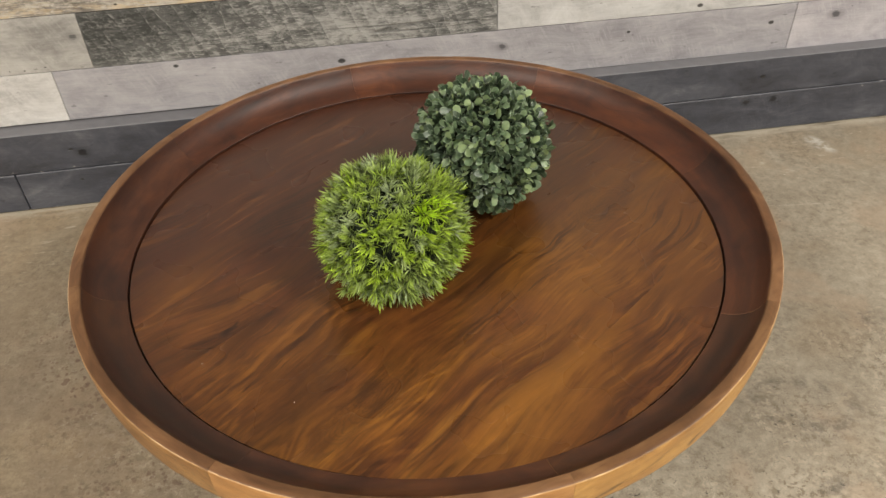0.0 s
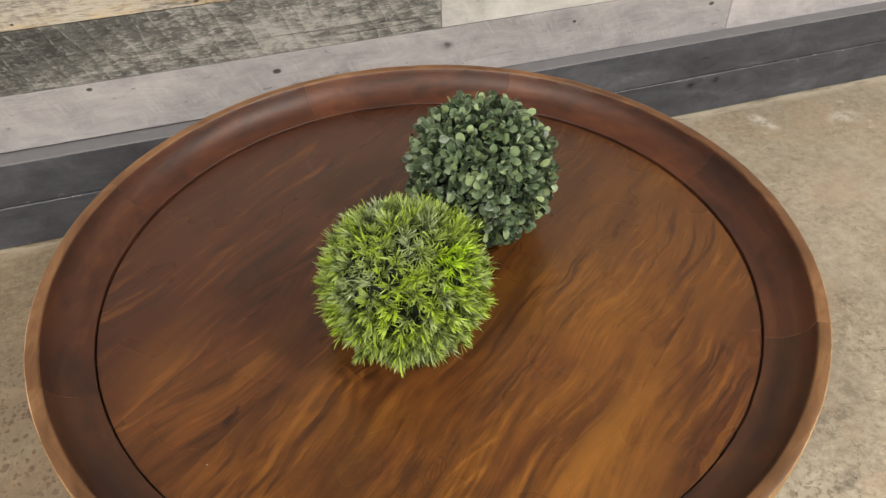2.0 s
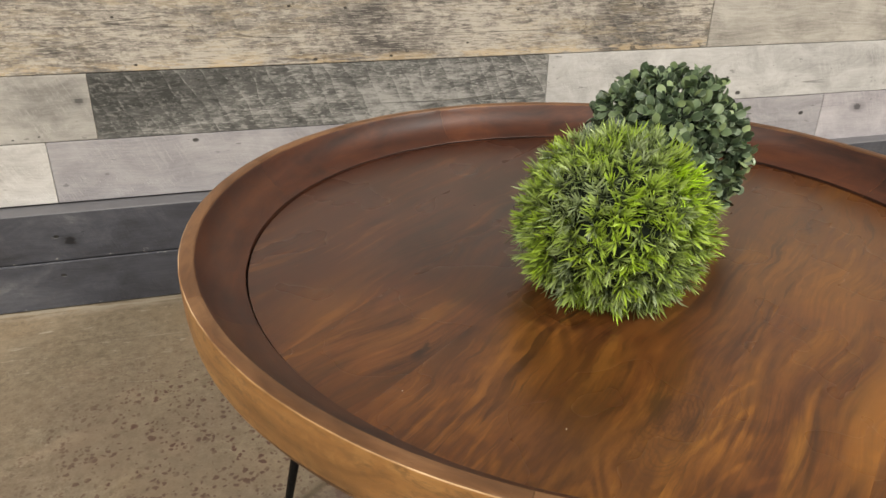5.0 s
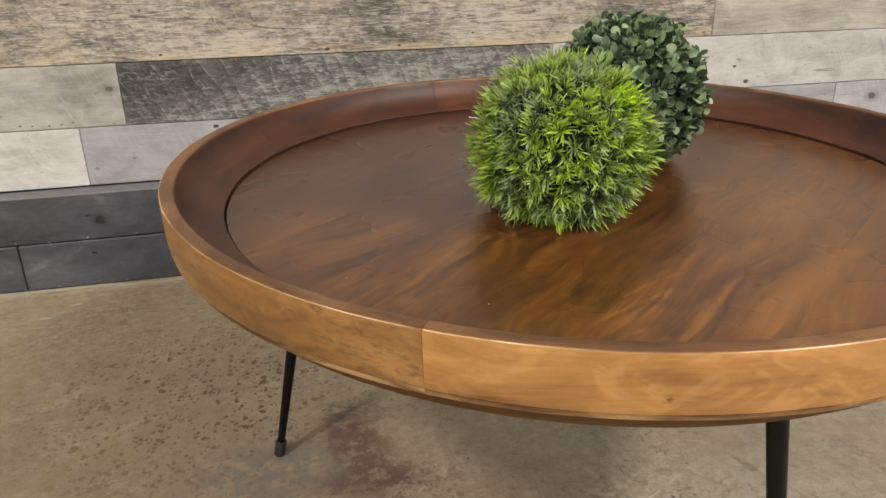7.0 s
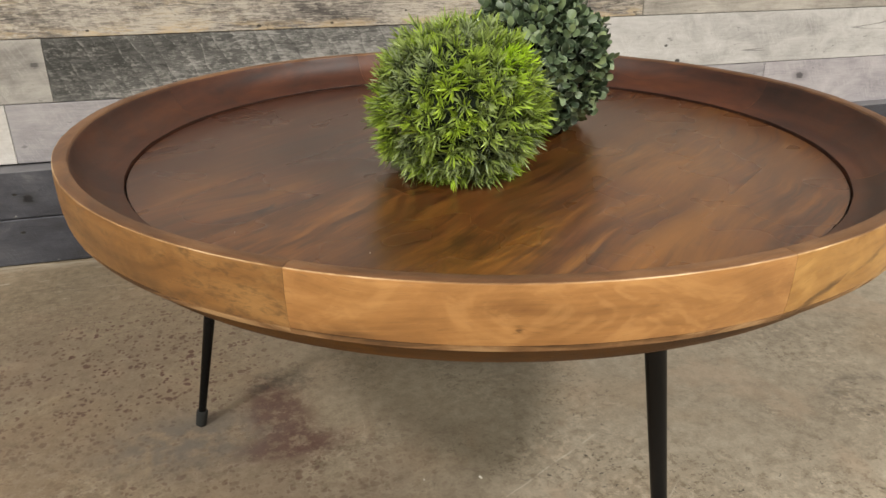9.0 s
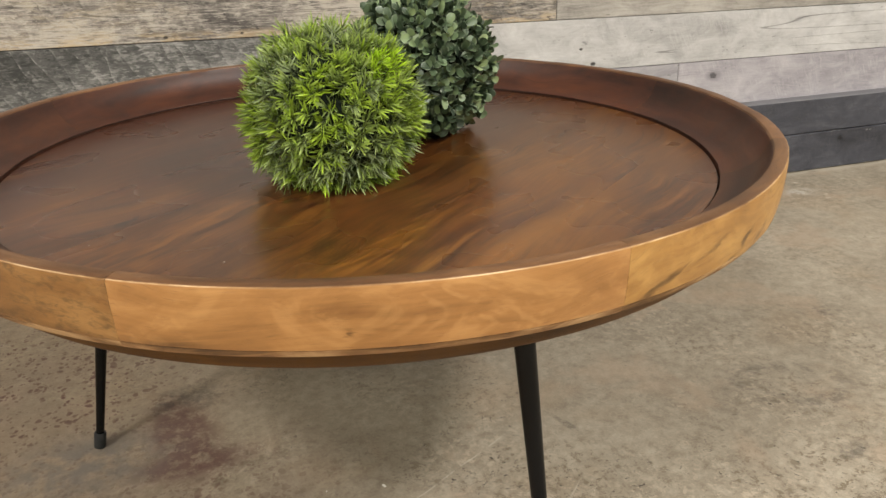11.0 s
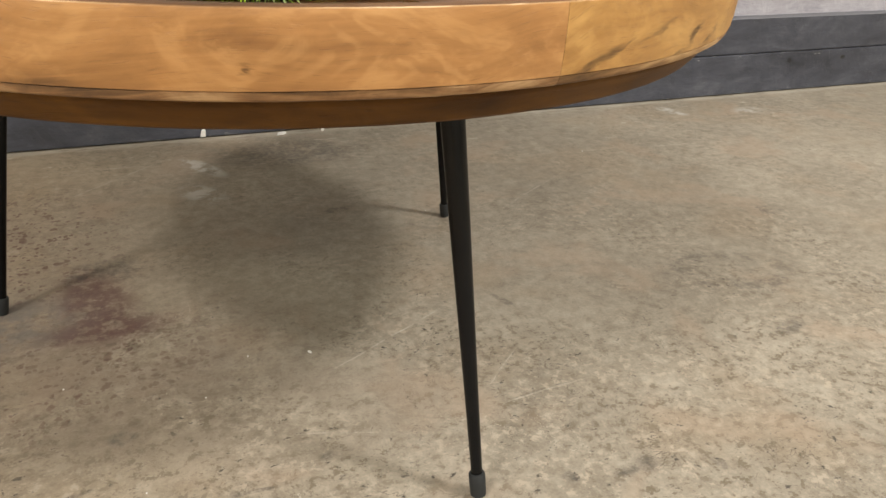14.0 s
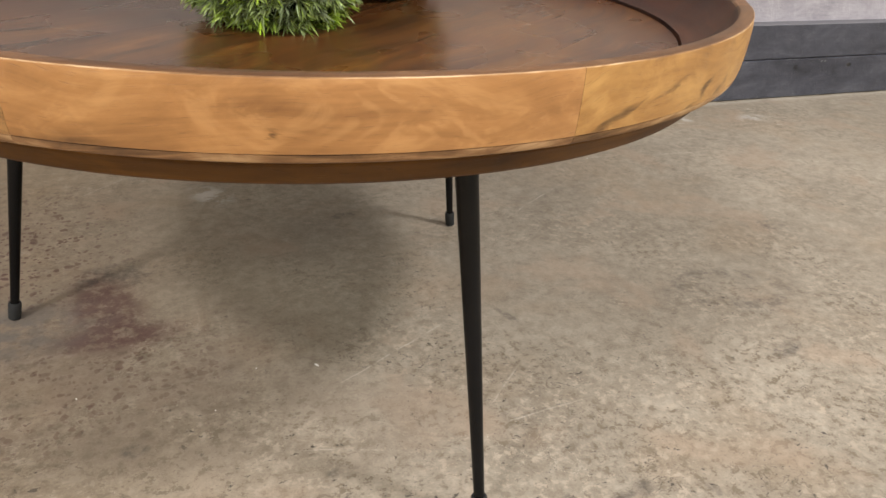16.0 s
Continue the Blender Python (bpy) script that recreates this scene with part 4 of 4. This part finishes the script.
def leaf_ball(name, label, centre, core_r, low, kinds, items, nearest, piece, stuff_label, material, shade=None):
    """A ball on a foam core: the first pieces in a stretch of the plan are objects, the rest one mesh."""
    thing = tagged(new(name), label, "artificial plant")
    thing.location = (centre[0], centre[1], TOPZ)
    up = Vector((0, 0, centre[2] - TOPZ))
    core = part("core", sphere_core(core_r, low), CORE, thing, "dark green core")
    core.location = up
    shapes = [mesh(piece, *k) for k in kinds]
    for m in shapes:
        m.materials.append(material)
        m.polygons.foreach_set("use_smooth", [True] * len(m.polygons))
    verts, faces, uvs, made = [], [], [], 0
    for pos, rot, size, kind in items:
        if made < 300 and nearest(pos):
            ob = new(piece, shapes[kind])
            ob.parent = thing
            ob.matrix_basis = Matrix.Translation(pos + up) @ rot.to_4x4() @ Matrix.Diagonal((size, size, size, 1))
            ob.color = (shade(pos) if shade else 0.0, 0.0, 0.0, 1)
            made += 1
            continue
        v, f, u = kinds[kind]
        i = len(verts)
        verts += [tuple(pos + rot @ (Vector(p) * size)) for p in v]
        faces += [tuple(i + q for q in g) for g in f]
        uvs += [(q, w + shade(pos)) for q, w in u] if shade else u
    rest = part("foliage", mesh("foliage", verts, faces, uvs), material, thing, stuff_label)
    rest.location = up
    rest.color = (0, 0, 0, 1)
    rest["kind"] = "stuff"
    return thing


def needle_ball():
    rng = random.Random(5)
    r, low = 0.0830, -0.0715
    bright = Vector((0.044, -0.047, 0.056))

    def shade(p):
        """Tone of a sprig: grey-green to yellow-green in patches, with one vivid tuft."""
        f = 0.52 + 0.75 * noise.noise(p * 24 + Vector((1.7, 4.1, 2.2))) + 0.75 * noise.noise(p * 310)
        f = min(max(f, 0.0), 1.0)
        return f + (1.25 - f) * max(0.0, min(1.0, (0.031 - (p - bright).length) / 0.009))

    kinds = [blades(rng, 0.0315) for _ in range(8)]
    items = []
    for d in directions(880, rng):
        n = (d + Vector((rng.gauss(0, 1), rng.gauss(0, 1), rng.gauss(0, 1))) * 0.38).normalized()
        pos = d * (r + rng.uniform(-0.013, 0.0) + 0.006 * noise.noise(d * 1.7 + Vector((3.3, 0.4, 1.2))) + 0.004 * noise.noise(d * 5.0))
        pos.z *= 0.92
        if d.z < -0.45:
            n = (n + Vector((d.x, d.y, 0)).normalized() * 1.1 * (-d.z - 0.45)).normalized()
        if pos.z + n.z * 0.022 < -0.0780:
            pos.z = max(pos.z, low)
            n = Vector((n.x, n.y, max(n.z, -0.1))).normalized()
        items.append((pos, frame_of(n, rng.uniform(0, 6.28)), rng.uniform(0.85, 1.2), rng.randrange(8)))
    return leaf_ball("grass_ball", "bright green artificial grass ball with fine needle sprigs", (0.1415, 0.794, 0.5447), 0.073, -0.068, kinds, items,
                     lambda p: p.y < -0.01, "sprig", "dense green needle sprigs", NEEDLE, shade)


def boxwood_ball():
    rng = random.Random(8)
    kinds = [leaf(rng, 0.0198) for _ in range(8)]
    items = []
    for d in directions(780, rng):
        axis = (d + Vector((rng.gauss(0, 1), rng.gauss(0, 1), rng.gauss(0, 1))) * 0.30).normalized()
        base = frame_of(axis, rng.uniform(0, 6.28))
        at = d * (0.0835 + rng.uniform(-0.012, 0.009))
        for k in range(4):
            spread = radians(rng.uniform(6, 66))
            rot = base @ Matrix.Rotation(k * math.pi / 2 + rng.uniform(-0.5, 0.5), 3, "Z") @ Matrix.Rotation(-(math.pi / 2 - spread), 3, "Y") @ Matrix.Rotation(rng.gauss(0.0, 0.7), 3, "X")
            pos = at + axis * rng.uniform(0.0, 0.010)
            size = rng.uniform(0.68, 1.06)
            tip = pos + rot @ Vector((0.0165 * size, 0, 0))
            if min(tip.z, pos.z) < -0.0955:
                continue
            items.append((pos, rot, size, rng.randrange(8)))
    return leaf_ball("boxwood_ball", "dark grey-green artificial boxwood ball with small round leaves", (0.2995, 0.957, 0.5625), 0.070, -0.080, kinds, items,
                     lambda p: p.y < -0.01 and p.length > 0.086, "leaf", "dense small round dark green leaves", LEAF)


needle_ball()
boxwood_ball()

# ---- wall boards and small scraps ----
rng = random.Random(3)


def board(lo, hi, material, tone, name="plank", bevel=0.0012):
    ob = new(name, from_bm(name, bevelled(lo, hi, bevel)))
    ob.data.materials.append(material)
    ob.parent = wall
    ob.color = (*tone, 1)
    return ob


def row(z0, z1, cuts):
    """Planks between heights; cuts: (start x, material, tone), to the next start."""
    ends = [c[0] for c in cuts[1:]] + [X1]
    for (x, material, tone), e in zip(cuts, ends):
        proud = rng.uniform(0.0, 0.0015)
        board((x + 0.0006, WALL - proud, z0 + 0.0008), (e - 0.0006, WALL + 0.021, z1 - 0.0008), material, tone)


ONE = (1.0, 1.0, 1.0)
row(0.2345, 0.3708, [(X0, GREY, (0.9, 0.9, 0.9)), (-1.9, PALE, (1.18, 1.18, 1.18)), (-0.6205, GREY, (0.89, 0.885, 0.89)), (1.345, GREY, (1.06, 1.04, 1.05)), (3.1, PALE, ONE)])
row(0.3708, 0.5110, [(X0, BEIGE, ONE), (-1.5, PALE, (0.86, 0.85, 0.82)), (-0.5175, DARK, ONE), (0.5056, PALE, (0.98, 0.99, 1.0)), (2.5, BEIGE, ONE)])
row(0.5110, 0.6595, [(X0, DARK, (1.5, 1.4, 1.2)), (-2.2, TAN, (0.88, 0.87, 0.88)), (0.940, BEIGE, (0.88, 0.88, 0.88)), (2.9, TAN, ONE)])
row(0.6595, 0.7990, [(X0, PALE, ONE), (-1.7, GREY, (0.9, 0.9, 0.9)), (-0.359, BEIGE, (1.0, 1.0, 1.02)), (1.35, GREY, ONE)])
# planks from here up are unseen; tones chosen to shape the tabletop's reflection
z = 0.799
while z < CEILING - 0.05:
    top = min(z + rng.choice((0.135, 0.14, 0.15)), CEILING)
    x, cuts = X0, []
    while x < X1 - 0.6:
        cuts.append((x, rng.choice((PALE, GREY, BEIGE) if z < 1.1 else (DARK, TAN, GREY, DARK)), ONE))
        x += rng.uniform(1.1, 2.2)
    row(z, top, cuts)
    z = top

# two courses of dark skirting boards that stand in front of the planks
for z0, z1, cuts in ((0.003, 0.1205, (X0, -0.7925, 2.62, X1)), (0.1230, LEDGE, (X0, -2.3, 1.95 + 1.2, X1))):
    for a, b in zip(cuts, cuts[1:]):
        sk = board((a + 0.0012, BASE + rng.uniform(0, 0.0015), z0), (b - 0.0012, WALL + 0.021, z1), CHARCOAL, (1, 1, 1), "skirting_board", 0.0022)
        for v in sk.data.vertices:
            low, high = z0 + 0.01 > v.co.z, v.co.z > z1 - 0.01
            v.co.z += (v.co.x - 0.4) * ((0.0045 if high else 0.0) if z1 < LEDGE else (0.0045 if low else 0.0028))
        if z1 == LEDGE:
            sk.data.materials.append(DUSTY)
            for f in sk.data.polygons:
                f.material_index = 1 if f.normal.z > 0.5 else 0


DUST = plain("grey_dust", (0.36, 0.32, 0.28), 0.8, 0.0, 200.0, 0.2)


def scrap(name, outline, thick, m, label, material=CHIP):
    """A flat torn scrap with thickness."""
    n = len(outline)
    verts = [(x, y, 0.0) for x, y in outline] + [(x * 0.92, y * 0.92, thick) for x, y in outline]
    faces = [tuple(range(n))[::-1], tuple(range(n, 2 * n))] + [(i, (i + 1) % n, n + (i + 1) % n, n + i) for i in range(n)]
    ob = new(name, mesh(name, verts, faces))
    ob.data.materials.append(material)
    ob.matrix_world = m
    return tagged(ob, label, "scrap")


scrap("paint_chip", [(-0.007, -0.013), (0.006, -0.013), (0.007, 0.004), (0.003, 0.014), (-0.004, 0.002)], 0.0012, pose(0.128, BASE - 0.001, 0.016, 90, 0, 0), "torn white paper scrap stuck to the dark skirting board")
scrap("paint_chip", [(-0.003, -0.006), (0.003, -0.006), (0.002, 0.007), (-0.001, 0.004)], 0.001, pose(0.154, BASE - 0.001, 0.134, 90, 0, 0), "small white paper scrap stuck to the dark skirting board")
scrap("plaster_crumb", [(-0.012, -0.004), (0.004, -0.006), (0.014, 0.0), (0.008, 0.006), (-0.006, 0.005)], 0.005, pose(0.313, 1.737, 0.0005, 0, 0, 10), "small white plaster crumb on the concrete floor")
scrap("plaster_crumb", [(-0.0012, -0.0025), (0.0012, -0.003), (0.0018, 0.002), (-0.001, 0.003)], 0.002, pose(0.1712, 0.776, 0.0005, 0, 0, 30), "tiny white crumb on the concrete floor")
scrap("plaster_crumb", [(-0.005, -0.003), (0.004, -0.003), (0.005, 0.003), (-0.003, 0.003)], 0.004, pose(0.42, 1.742, 0.0005, 0, 0, 0), "tiny white crumb on the concrete floor")
scrap("dust_crumb", [(-0.0007, -0.0005), (0.0005, -0.0006), (0.0007, 0.0004), (-0.0004, 0.0006)], 0.0004, pose(-0.1237, 0.6614, TOPZ, 0, 0, 20), "tiny pale grey dust crumb on the table top", DUST)
scrap("dust_crumb", [(-0.0010, -0.0004), (0.0006, -0.0006), (0.0009, 0.0004), (-0.0005, 0.0006)], 0.0004, pose(-0.0057, 0.5768, TOPZ, 0, 0, 70), "tiny pale grey dust crumb on the table top", DUST)

# white specks scattered over the floor, each its own shape and turn
for x, y in ((1.260, 1.526), (0.986, 1.408), (0.922, 1.724), (1.725, 1.677), (0.491, 1.181), (0.091, 0.793), (-0.134, 0.794), (-0.045, 0.577), (-0.091, 0.549), (0.029, 0.720)):
    r = rng.uniform(0.0006, 0.0011)
    outline = [(r * rng.uniform(0.7, 1.3) * math.cos(k * 1.257), r * rng.uniform(0.7, 1.3) * math.sin(k * 1.257)) for k in range(5)]
    scrap("plaster_crumb", outline, 0.0012, pose(x, y, 0.0004, 0, 0, rng.uniform(0, 360)), "tiny white plaster speck on the concrete floor")["group"] = "white specks on the floor"
